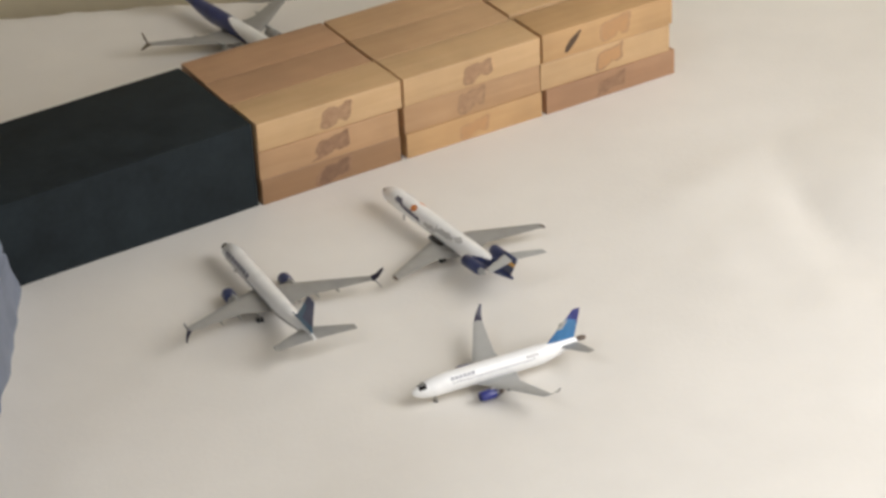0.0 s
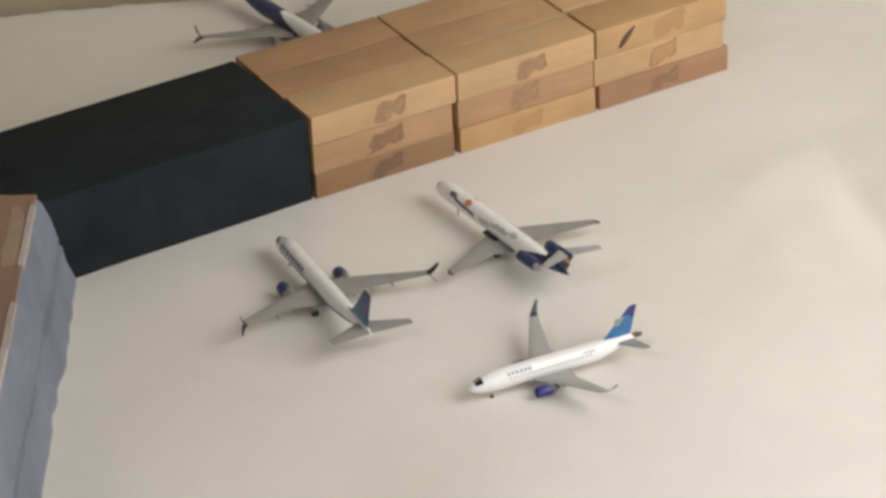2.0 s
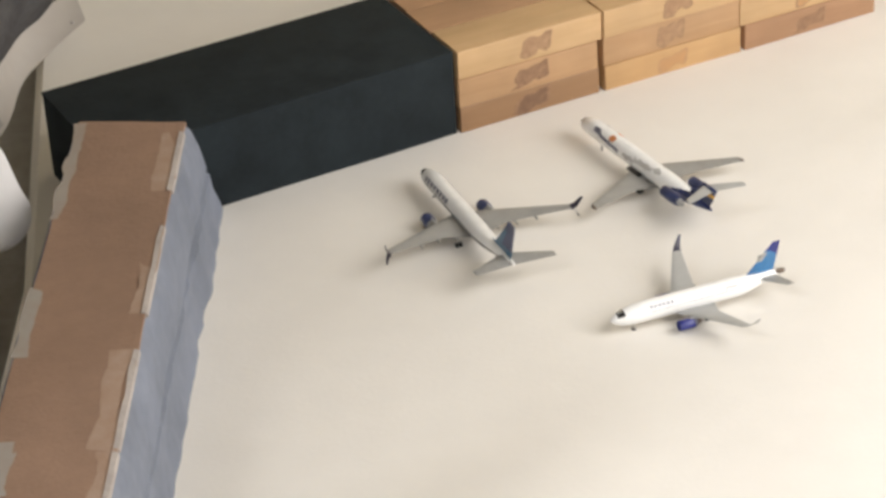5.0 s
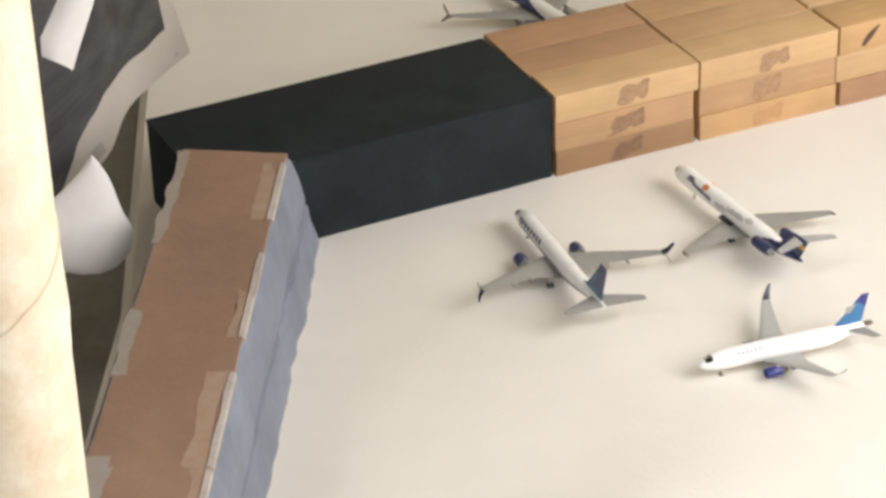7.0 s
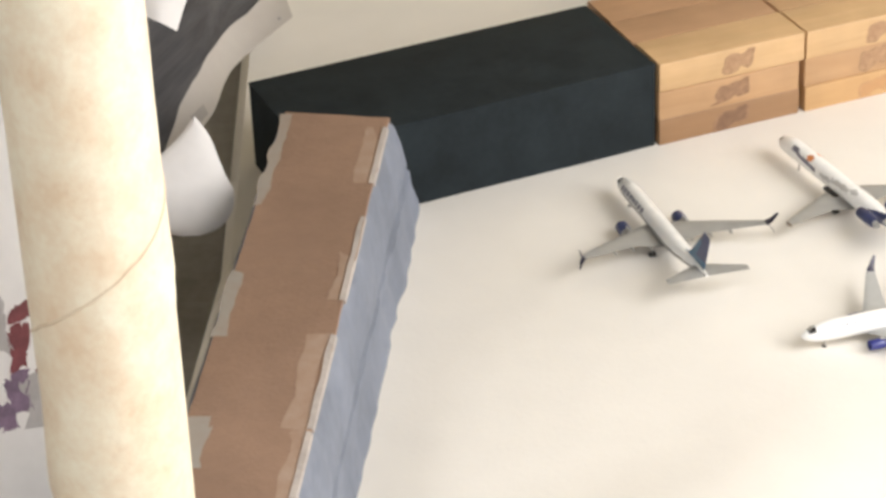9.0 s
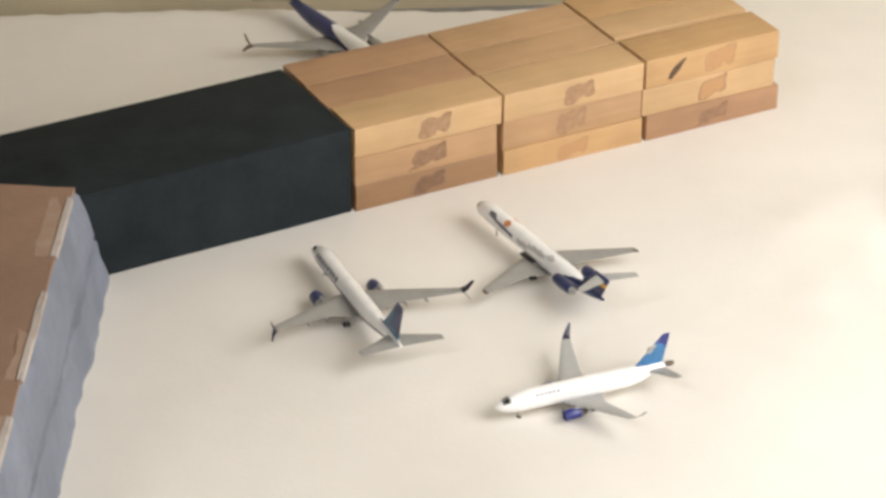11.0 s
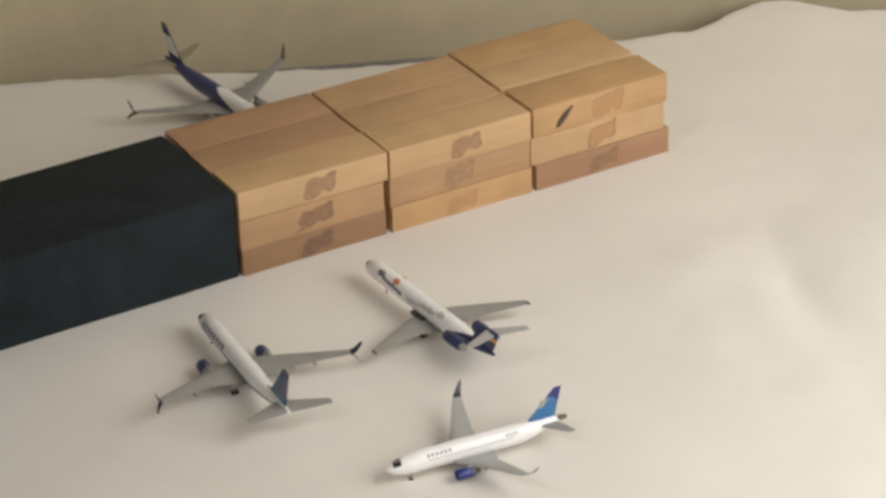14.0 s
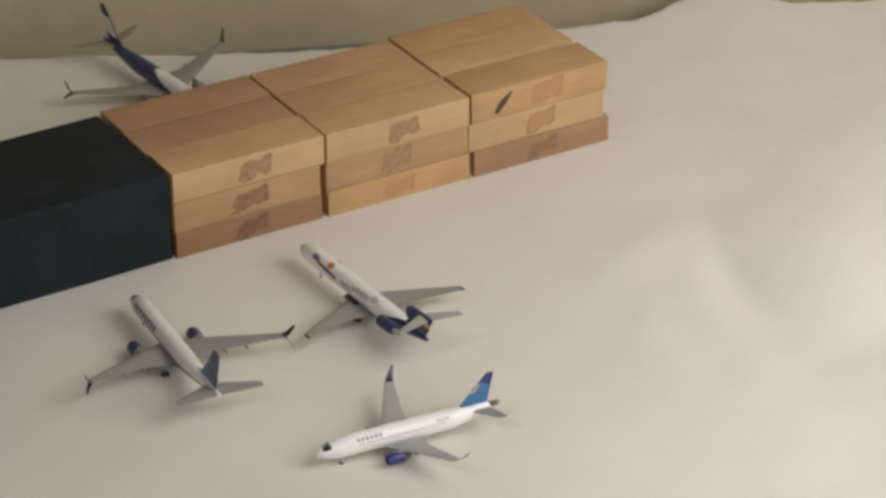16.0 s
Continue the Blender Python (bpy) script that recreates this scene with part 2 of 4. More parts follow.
def foil(bm, sections, side=1, mats=None):
    """A wing: sections of (s of the leading edge, y, z, chord, thickness)."""
    rings = []
    for s, y, z, c, t in sections:
        up = [(0.0, 0.0), (0.06, 0.6), (0.3, 1.0), (0.65, 0.6), (1.0, 0.06)]
        ring = [(-(s + c * a), side * y, z + t * b / 2) for a, b in up]
        ring += [(-(s + c * a), side * y, z - t * b / 2) for a, b in reversed(up[1:])]
        rings.append(ring)
    return loft(bm, rings, mats=mats)


def blade(bm, sections, side=1, mats=None):
    """An upright fin: sections of (s of the leading edge, y, z, chord, thickness), thick across y."""
    rings = []
    for s, y, z, c, t in sections:
        up = [(0.0, 0.0), (0.08, 0.6), (0.35, 1.0), (1.0, 0.1)]
        ring = [(-(s + c * a), side * y + t * b / 2, z) for a, b in up]
        ring += [(-(s + c * a), side * y - t * b / 2, z) for a, b in reversed(up[1:])]
        rings.append(ring)
    return loft(bm, rings, mats=mats)


def smooth_step(a, b, x):
    x = min(1, max(0, (x - a) / (b - a)))
    return x * x * (3 - 2 * x)


# ---- model aeroplanes: nose at x = 0, tail towards -x ----
class Hull:
    """The line of a fuselage."""

    def __init__(self, length, r, z, nose, tail, rise, droop=0.0011):
        self.length, self.r, self.z, self.nose, self.tail, self.rise, self.droop = length, r, z, nose, tail, rise, droop

    def rad(self, s):
        a = min(1, s / self.nose)
        front = (1 - (1 - a) ** 2.1) ** 0.55
        b = max(0, (s - (self.length - self.tail)) / self.tail)
        return max(0.00025, self.r * front * (1 - 0.86 * b**1.35))

    def mid(self, s):
        b = max(0, (s - (self.length - self.tail)) / self.tail)
        return self.z + self.rise * b**1.4 - self.droop * (1 - smooth_step(0, self.nose, s))

    def at(self, s, deg, lift=0.0):
        """The skin at s from the nose; deg: 0 at the left side, 90 on top."""
        r, a = self.rad(s) + lift, radians(deg)
        return (-s, r * math.cos(a), self.mid(s) + 1.04 * r * math.sin(a))

    def skin(self, bm, mats=None, n=32, rows=120):
        ss = [self.length * (k / rows) ** 1.0 for k in range(rows + 1)]
        ss = sorted(set([0.0002, 0.0008, 0.002] + [s for s in ss if s > 0.0024]))
        rings = [[self.at(s, 360 * k / n) for k in range(n)] for s in ss]
        self.ss = ss
        return loft(bm, rings, mats=(lambda i, k: mats((ss[i] + ss[i + 1]) / 2, 360 * (k + 0.5) / n)) if mats else None)

    def patch(self, bm, s0, s1, d0, d1, lift=0.00006, cols=6, rows=4, slant=0.0):
        """A painted panel that lies on the skin."""
        g = [[bm.verts.new(self.at(s0 + (s1 - s0) * i / cols + slant * j / rows, d0 + (d1 - d0) * j / rows, lift)) for j in range(rows + 1)] for i in range(cols + 1)]
        for i in range(cols):
            for j in range(rows):
                bm.faces.new((g[i][j], g[i + 1][j], g[i + 1][j + 1], g[i][j + 1]))

    def ribbon(self, bm, s0, s1, lo, hi, lift=0.00006, cols=24, rows=3):
        """A painted band whose edges wander: lo(s) and hi(s) in degrees."""
        g = []
        for i in range(cols + 1):
            s = s0 + (s1 - s0) * i / cols
            g.append([bm.verts.new(self.at(s, lo(s) + (hi(s) - lo(s)) * j / rows, lift)) for j in range(rows + 1)])
        for i in range(cols):
            for j in range(rows):
                bm.faces.new((g[i][j], g[i + 1][j], g[i + 1][j + 1], g[i][j + 1]))


def wheel_gear(name, parent, s, y, top, r, w, twin=True):
    bm = bmesh.new()
    for dy in (-w, w) if twin else (0.0,):
        rings = [[(-s + q * math.cos(a), y + dy + e, r + q * math.sin(a)) for a in [2 * math.pi * k / 14 for k in range(14)]] for q, e in ((r * 0.6, -w * 0.7), (r, -w * 0.45), (r, w * 0.45), (r * 0.6, w * 0.7))]
        loft(bm, rings)
    gear = part(name, bm, M_TYRE, parent, "black wheels on a short metal strut")
    bm = bmesh.new()
    rings = [[(-s + 0.0004 * math.cos(a), y + 0.0004 * math.sin(a), z) for a in [2 * math.pi * k / 8 for k in range(8)]] for z in (r, top)]
    part("strut", loft(bm, rings), M_METAL, gear)


def engine(parent, s0, s1, y, z, r, cowl, band, inlet, pipe=None):
    """A nacelle with an open intake, a fan and an exhaust cone."""
    ln = s1 - s0
    bm = bmesh.new()
    prof = [(s0 + ln * 0.10, r * 0.70), (s0 + ln * 0.02, r * 0.80), (s0, r * 0.90), (s0 + ln * 0.05, r), (s0 + ln * 0.35, r * 1.04), (s0 + ln * 0.62, r * 0.97), (s0 + ln * 0.75, r * 0.82), (s0 + ln * 0.76, r * 0.6)]
    n = 20
    rings = [[(-s, y + q * math.cos(a), z + q * math.sin(a)) for a in [2 * math.pi * k / n for k in range(n)]] for s, q in prof]
    loft(bm, rings, cap=False, mats=lambda i, k: 1 if i >= 5 else 0)
    nacelle = part("engine", bm, [cowl, band], parent, "jet engine pod under the wing" if z < 0.008 else "jet engine pod on the rear fuselage")
    bm = bmesh.new()
    lathe(bm, [(s0 + ln * 0.09, r * 0.05), (s0 + ln * 0.13, r * 0.2), (s0 + ln * 0.14, r * 0.78), (s0 + ln * 0.18, r * 0.78)], z, y)
    part("fan", bm, inlet, nacelle, "dark fan face")
    bm = bmesh.new()
    lathe(bm, [(s0 + ln * 0.74, r * 0.62), (s0 + ln * 0.9, r * 0.5), (s0 + ln * 0.9, r * 0.34), (s0 + ln, r * 0.1)], z, y)
    part("exhaust", bm, pipe or M_BROWN, nacelle, "pale metal exhaust pipe" if pipe else "dark metal exhaust cone")
    return nacelle


def pylon(parent, s0, s1, y, z0, z1, material):
    bm = bmesh.new()
    blade(bm, [(s0, y, z0, s1 - s0, 0.0009), (s0 + 0.002, y, z1, (s1 - s0) * 0.9, 0.0008)])
    part("pylon", bm, material, parent)


def cockpit(hull, parent, s0, s1, d0, d1):
    bm = bmesh.new()
    for k in (0, 1):
        a, b = (d0, d1) if k == 0 else (180 - d1, 180 - d0)
        hull.patch(bm, s0, s1, a, b, slant=0.0)
    part("cockpit_window", bm, M_DARK, parent, "dark painted cockpit windows")


def title(hull, parent, s0, s1, d0, d1, count, material, both=True):
    """Unreadable lettering as a row of bars."""
    bm = bmesh.new()
    step = (s1 - s0) / count
    for side in (0, 1) if both else (0,):
        for k in range(count):
            a, b = (d0, d1) if side == 0 else (180 - d1, 180 - d0)
            hull.patch(bm, s0 + k * step, s0 + k * step + step * 0.68, a, b, cols=2)
    part("lettering", bm, material, parent, "row of small bars along the fuselage side")


def cabin_windows(hull, parent, s0, s1, deg, count):
    bm = bmesh.new()
    for side in (0, 1):
        for k in range(count):
            s = s0 + (s1 - s0) * k / count
            a, b = (deg - 4, deg + 4) if side == 0 else (176 - deg, 184 - deg)
            hull.patch(bm, s, s + (s1 - s0) / count * 0.45, a, b, cols=1, rows=1)
    part("cabin_windows", bm, M_TITLE, parent, "row of tiny grey cabin windows")


def narrow_jet(name, label, m, livery):
    """A twin-engined narrow-body with split wing tips."""
    root = thing(name, label, "model aeroplane", m, "model aeroplanes on the cloth")
    length = livery.get("length", 0.0975)
    h = Hull(length, 0.0040, 0.0092, 0.016, 0.034, livery.get("rise", 0.0030), 0.0016)
    d, low, back = (livery.get(k, 0.0) for k in ("wing_back", "tail_low", "tail_back"))
    aft = length - 0.0975
    up, slim = livery.get("tip_upright", 0.0), livery.get("fin_slim", 0.0)
    bm = bmesh.new()
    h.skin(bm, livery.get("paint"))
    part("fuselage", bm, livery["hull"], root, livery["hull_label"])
    for side in (1, -1):
        bm = bmesh.new()
        foil(bm, [(0.0325 + d, 0.0, 0.0062, 0.0222, 0.0024), (0.0345 + d, 0.0048, 0.0066, 0.0188, 0.0022), (0.0400 + d, 0.0145, 0.0080, 0.0118, 0.0014), (0.0555 + d, 0.0410, 0.0114, 0.0038, 0.0006)], side)
        wing = part("wing", bm, M_GREY, root, "grey swept wing")
        bm = bmesh.new()
        blade(bm, [(0.0550 + d, 0.0404, 0.0110, 0.0044, 0.0007), (0.0572 + d - 0.3 * up, 0.0424 - 0.3 * up, 0.0128, 0.0034, 0.0006), (0.0605 + d - up, 0.0442 - 0.6 * up, 0.0171 + 0.2 * up, 0.0016, 0.0005)], side)
        blade(bm, [(0.0552 + d, 0.0406, 0.0114, 0.0042, 0.0006), (0.0575 + d, 0.0424, 0.0098, 0.0026, 0.0005), (0.0600 + d, 0.0436, 0.0078, 0.0012, 0.0004)], side)
        part("winglet", bm, livery["winglet"], wing, "dark split wing tip")
        for k, y in enumerate((0.0095, 0.0175, 0.026)):
            bm = bmesh.new()
            lathe(bm, [(0.0462 + d + k * 0.0028, 0.0002), (0.0485 + d + k * 0.0028, 0.0006), (0.052 + d + k * 0.0022, 0.0005), (0.0545 + d + k * 0.0014, 0.0001)], 0.0070 + k * 0.0009, side * y, 8)
            part("flap_fairing", bm, M_GREY, wing)
        engine(root, 0.0288 + d, 0.0400 + d, side * 0.0128, 0.0049, 0.0028, livery["cowl"], M_GREY, M_DARK)
        pylon(root, 0.033 + d, 0.043 + d, side * 0.0128, 0.0066, 0.0084, M_LGREY)
        bm = bmesh.new()
        foil(bm, [(0.0838 + aft + back, 0.0, 0.0120 - low, 0.0105, 0.0012), (0.0848 + aft + back, 0.002, 0.0121 - low, 0.0098, 0.0011), (0.0938 + aft + back, 0.0176, 0.0135 - low, 0.0038, 0.0005)], side)
        part("tailplane", bm, livery.get("tailplane", M_GREY), root, "grey horizontal tailplane")
        wheel_gear("main_gear", root, 0.0500 + d, side * 0.0072, 0.0065, 0.0014, 0.0008)
    bm = bmesh.new()
    fin = [(0.0700, 0.0125, 0.024, 0.0004), (0.0790, 0.0140, 0.0155, 0.0011), (0.0815, 0.0165, 0.0138, 0.0011), (0.0850, 0.0205, 0.0112, 0.0010), (0.0885, 0.0250, 0.0090, 0.0008), (0.0912, 0.0285, 0.0072, 0.0006), (0.0928, 0.0305, 0.0058, 0.0004)]
    blade(bm, [(q + aft + 0.4 * low + 0.6 * slim * c, 0, z - low * (0.6 + 0.7 * (z - 0.0125) / 0.018), c * (1 - slim), t) for q, z, c, t in fin], mats=livery.get("fin_paint"))
    part("fin", bm, livery["fin"], root, livery["fin_label"])
    wheel_gear("nose_gear", root, 0.0125, 0.0, 0.0060, 0.0008, 0.0005)
    cockpit(h, root, 0.0026, 0.0058, 22, 82)
    return root, h


def regional_jet(name, label, m):
    root = thing(name, label, "model aeroplane", m, "model aeroplanes on the cloth")
    h = Hull(0.0792, 0.0043, 0.0093, 0.0155, 0.021, 0.0021, 0.0008)
    bm = bmesh.new()
    h.skin(bm)
    part("fuselage", bm, M_WHITE, root, "glossy white fuselage")
    for side in (1, -1):
        bm = bmesh.new()
        foil(bm, [(0.0265, 0.0, 0.0060, 0.0205, 0.0022), (0.0285, 0.004, 0.0064, 0.0178, 0.0020), (0.0334, 0.0120, 0.0080, 0.0106, 0.0013), (0.0442, 0.0324, 0.0120, 0.0040, 0.0006)], side)
        wing = part("wing", bm, M_LGREY, root, "light grey swept wing")
        bm = bmesh.new()
        blade(bm, [(0.0442, 0.0320, 0.0119, 0.0040, 0.0007), (0.0453, 0.0338, 0.0127, 0.0034, 0.0006), (0.0472, 0.0356, 0.0143, 0.0025, 0.0005), (0.0494, 0.0370, 0.0169, 0.0011, 0.0003)], side)
        part("winglet", bm, M_WINGLET if side < 0 else M_LGREY, wing, "dark blue upturned wing tip" if side < 0 else "")
        engine(root, 0.0260, 0.0370, side * 0.0108, 0.0048, 0.0023, M_ROYAL, M_SLATE, M_DARK)
        pylon(root, 0.0295, 0.038, side * 0.0108, 0.0062, 0.0078, M_LGREY)
        bm = bmesh.new()
        foil(bm, [(0.0665, 0.0, 0.0110, 0.0095, 0.0011), (0.0675, 0.0018, 0.0111, 0.0088, 0.001), (0.0752, 0.0128, 0.0124, 0.0038, 0.0005)], side)
        part("tailplane", bm, M_GREY, root, "grey horizontal tailplane")
        wheel_gear("main_gear", root, 0.0415, side * 0.0062, 0.0062, 0.0012, 0.0007)
    lo, hi = (0.0614, 0.0118, 0.0140), (0.0752, 0.0266, 0.0034)
    rows = [(0.0590, 0, 0.0104, 0.0168, 0.0004)]
    for k in range(25):
        a = k / 24
        rows.append((lo[0] + (hi[0] - lo[0]) * a, 0, lo[1] + (hi[1] - lo[1]) * a, lo[2] + (hi[2] - lo[2]) * a, 0.0010 - 0.0006 * a))
    bm = bmesh.new()
    rings = []
    cuts = 24
    for s, y, z, c, t in rows:
        shape = [(k / cuts, t / 2 * min(1, 0.25 + 6 * k / cuts) * (1 - 0.8 * (k / cuts) ** 2)) for k in range(cuts + 1)]
        rings.append([(-(s + c * a), w, z) for a, w in shape] + [(-(s + c * a), -w, z) for a, w in reversed(shape)])

    def paint(i, k):
        """A sky-blue globe over a striped mid-blue foot, royal blue behind and above it."""
        if i == 0:
            return 0
        k = k if k <= cuts else 2 * cuts + 1 - k
        s, _, z, c, _ = rows[i]
        x, y = s + c * k / cuts, z
        if i <= 2 and k > 5:
            return 0
        if k <= 5 and 0.0182 < y < 0.0220:
            return 4
        if math.hypot(x - 0.0716, y - 0.0166) < 0.0060:
            return 2
        if y > 0.0190:
            return 3 if x > 0.0722 or y > 0.0218 else 1
        ring = math.hypot(x - 0.0755, y - 0.0125)
        return 2 if int(ring / 0.0008) % 2 else 1

    loft(bm, rings, mats=paint)
    part("fin", bm, [M_WHITE, M_MID, M_SKY, M_ROYAL, M_LGREY], root, "tail fin with a sky-blue globe and royal blue tip")
    wheel_gear("nose_gear", root, 0.0105, 0.0, 0.0056, 0.0010, 0.0006)
    bm = bmesh.new()
    lathe(bm, [(0.0766, 0.0011), (0.0784, 0.0012), (0.0804, 0.0010), (0.0812, 0.0004)], h.mid(0.079))
    part("tail_cone", bm, M_BROWN, root, "dark metal tail cone")
    cockpit(h, root, 0.0026, 0.0058, 38, 86)
    title(h, root, 0.0165, 0.0280, 34, 52, 6, M_TITLE)
    title(h, root, 0.0515, 0.0575, 32, 46, 4, M_GREYINK)
    cabin_windows(h, root, 0.0170, 0.0560, 19, 24)
    return root


def tee_tail_jet(name, label, m):
    """A narrow-body with engines on the rear fuselage and the tailplane on top of the fin."""
    root = thing(name, label, "model aeroplane", m, "model aeroplanes on the cloth")
    h = Hull(0.1000, 0.0042, 0.0100, 0.013, 0.030, 0.0016, 0.0012)
    bm = bmesh.new()
    h.skin(bm, lambda s, d: 1 if s > 0.0735 + 0.0115 * max(0, math.sin(radians(d))) ** 2 else 0)
    part("fuselage", bm, [M_WHITE, M_NAVY], root, "white fuselage with a navy rear end")
    for side in (1, -1):
        bm = bmesh.new()
        foil(bm, [(0.0435, 0.0, 0.0058, 0.0225, 0.0022), (0.0460, 0.004, 0.0062, 0.0180, 0.0020), (0.0505, 0.0120, 0.0072, 0.0124, 0.0013), (0.0655, 0.0372, 0.0094, 0.0042, 0.0006)], side)
        wing = part("wing", bm, M_GREY, root, "grey swept wing")
        bm = bmesh.new()
        foil(bm, [(0.0655, 0.0370, 0.0094, 0.0049, 0.0009), (0.0672, 0.0382, 0.0094, 0.0030, 0.0005)], side)
        part("wing_tip", bm, M_BROWN, wing, "dark wing tip")
        engine(root, 0.0755, 0.0905, side * 0.0072, 0.0116, 0.0025, M_NAVY, M_NAVY, M_DARK, M_LGREY)
        bm = bmesh.new()
        foil(bm, [(0.0785, 0.0026, 0.0115, 0.0090, 0.0010), (0.0795, 0.0056, 0.0116, 0.0080, 0.0009)], side)
        part("pylon", bm, M_NAVY, root)
        bm = bmesh.new()
        foil(bm, [(0.0946, 0.0, 0.0212, 0.0072, 0.0011), (0.0952, 0.0012, 0.0212, 0.0068, 0.0010), (0.1016, 0.0140, 0.0216, 0.0036, 0.0005)], side)
        part("tailplane", bm, M_LGREY, root, "light grey tailplane on top of the fin")
        wheel_gear("main_gear", root, 0.0560, side * 0.0062, 0.0062, 0.0013, 0.0008)
        bm = block_bm((-0.0535, side * 0.0046 - 0.0013, 0.0066), (-0.0445, side * 0.0046 + 0.0013, 0.0081), 0.0005, 2)
        part("root_fairing", bm, M_DARK, root, "dark wing root fairing")
    bm = bmesh.new()
    blade(bm, [(0.0800, 0, 0.0120, 0.0190, 0.0005), (0.0840, 0, 0.0134, 0.0152, 0.0011), (0.0866, 0, 0.0152, 0.0138, 0.0011), (0.0890, 0, 0.0172, 0.0124, 0.0011), (0.0912, 0, 0.0192, 0.0112, 0.0010), (0.0932, 0, 0.0214, 0.0100, 0.0008)], mats=lambda i, k: (0, 0, 0, 1, 0)[i] if k in (2, 3, 4) else 0)
    part("fin", bm, [M_NAVY, M_YELLOW], root, "navy tail fin with a yellow rear edge")
    bm = bmesh.new()
    lathe(bm, [(0.0932, 0.0004), (0.0940, 0.0009), (0.1022, 0.0009), (0.1036, 0.0003)], 0.0215)
    part("fin_cap", bm, M_NAVY, root)
    wheel_gear("nose_gear", root, 0.0160, 0.0, 0.0062, 0.0006, 0.0003)
    cockpit(h, root, 0.0016, 0.0036, 30, 84)

    def both(bm, s0, s1, lo, hi):
        """The same wandering band on either side."""
        h.ribbon(bm, s0, s1, lo, hi)
        h.ribbon(bm, s0, s1, lambda q: 180 - hi(q), lambda q: 180 - lo(q))

    def wave(mid, slope, amp, seed):
        return lambda q: mid + slope * (q - 0.02) * 1000 + amp * noise.noise(Vector((q * 420, seed, 0)))

    bm = bmesh.new()
    both(bm, 0.0150, 0.0200, wave(24, 0.0, 10, 1), wave(56, 0.0, 14, 2))
    both(bm, 0.0196, 0.0350, wave(14, -1.0, 8, 3), wave(36, -1.1, 14, 4))
    part("side_graphic", bm, M_SLATE, root, "dark slate painted graphic")
    bm = bmesh.new()
    for side in (0, 1):
        c = (0.0285, 54) if side == 0 else (0.0285, 126)
        rim_pts = [bm.verts.new(h.at(c[0] + 0.0021 * math.cos(a), c[1] + 22 * math.sin(a), 0.0001)) for a in [2 * math.pi * k / 18 for k in range(18)]]
        hub = bm.verts.new(h.at(*c, 0.0001))
        for k in range(18):
            bm.faces.new((hub, rim_pts[k], rim_pts[(k + 1) % 18]))
    part("orange_spot", bm, M_ORANGE, root, "orange painted spot")
    bm = bmesh.new()
    both(bm, 0.0385, 0.0470, wave(-4, 0.2, 10, 5), wave(16, 0.5, 18, 6))
    both(bm, 0.0470, 0.0600, wave(6, 0.4, 8, 7), wave(40, 0.3, 20, 8))
    both(bm, 0.0605, 0.0660, wave(22, 0.4, 10, 9), wave(56, 0.3, 16, 10))
    part("pale_graphic", bm, M_PALEGREY, root, "pale grey painted graphic")
    return root


# ---- setting ----
def curve(points, x):
    """A smooth line through (x, y) pairs."""
    if x <= points[0][0]:
        return points[0][1]
    for (a, p), (b, q) in zip(points, points[1:]):
        if x <= b:
            return p + (q - p) * smooth_step(a, b, x)
    return points[-1][1]


DESK_Z = -0.02
bm = block_bm((-1.0, -1.6, DESK_Z - 0.04), (0.90, 0.36, DESK_Z))
tagged(part("floor", bm, M_DESK, smooth=False, m=TABLE), "dark grey-green matt surface under everything", "floor", kind="structure")

# wall behind the cloth
bm = block_bm((-1.0, 0.259, DESK_Z), (0.90, 0.36, 2.9))
tagged(part("wall_north", bm, M_WALL, smooth=False, m=TABLE), "plain beige wall behind the cloth", "wall", kind="structure")

# unseen walls close the room; window behind the camera, sun opening to the west
TOP = 2.9


def pieces(boxes):
    bm = bmesh.new()
    for lo, hi in boxes:
        b2 = block_bm(lo, hi)
        me = bpy.data.meshes.new("tmp")
        b2.to_mesh(me)
        b2.free()
        bm.from_mesh(me)
        bpy.data.meshes.remove(me)
    return bm


bm = pieces((((-1.0, -1.6, DESK_Z), (-0.2, -1.5, TOP)), ((-0.2, -1.6, DESK_Z), (0.90, -1.5, 0.28)), ((-0.2, -1.6, 1.06), (0.90, -1.5, TOP)), ((0.80, -1.6, 0.28), (0.90, -1.5, 1.06))))
tagged(part("wall_south", bm, M_ROOM, smooth=False, m=TABLE), "plain pale wall with a window opening", "wall", kind="structure")
# unseen wall added to gate the sun into a patch on the near right cloth
bm = pieces((((-1.0, -0.96, DESK_Z), (-0.9, 0.259, TOP)), ((-1.0, -1.5, DESK_Z), (-0.9, -0.96, 0.78)), ((-1.0, -1.5, 2.05), (-0.9, -0.96, TOP))))
tagged(part("sun_gate_west", bm, M_ROOM, smooth=False, m=TABLE), "unseen pale wall with a tall opening that shapes the sun patch", "wall", kind="structure")
bm = pieces((((0.80, -1.5, DESK_Z), (0.90, -0.82, TOP)), ((0.80, -0.08, DESK_Z), (0.90, 0.259, TOP)), ((0.80, -0.82, DESK_Z), (0.90, -0.08, 0.19)), ((0.80, -0.82, 0.90), (0.90, -0.08, TOP))))
tagged(part("wall_east", bm, M_ROOM, smooth=False, m=TABLE), "plain pale wall with a window opening", "wall", kind="structure")
tagged(part("ceiling", block_bm((-1.0, -1.6, TOP), (0.90, 0.36, TOP + 0.1)), M_ROOM, smooth=False, m=TABLE), "plain pale ceiling", "ceiling", kind="structure")

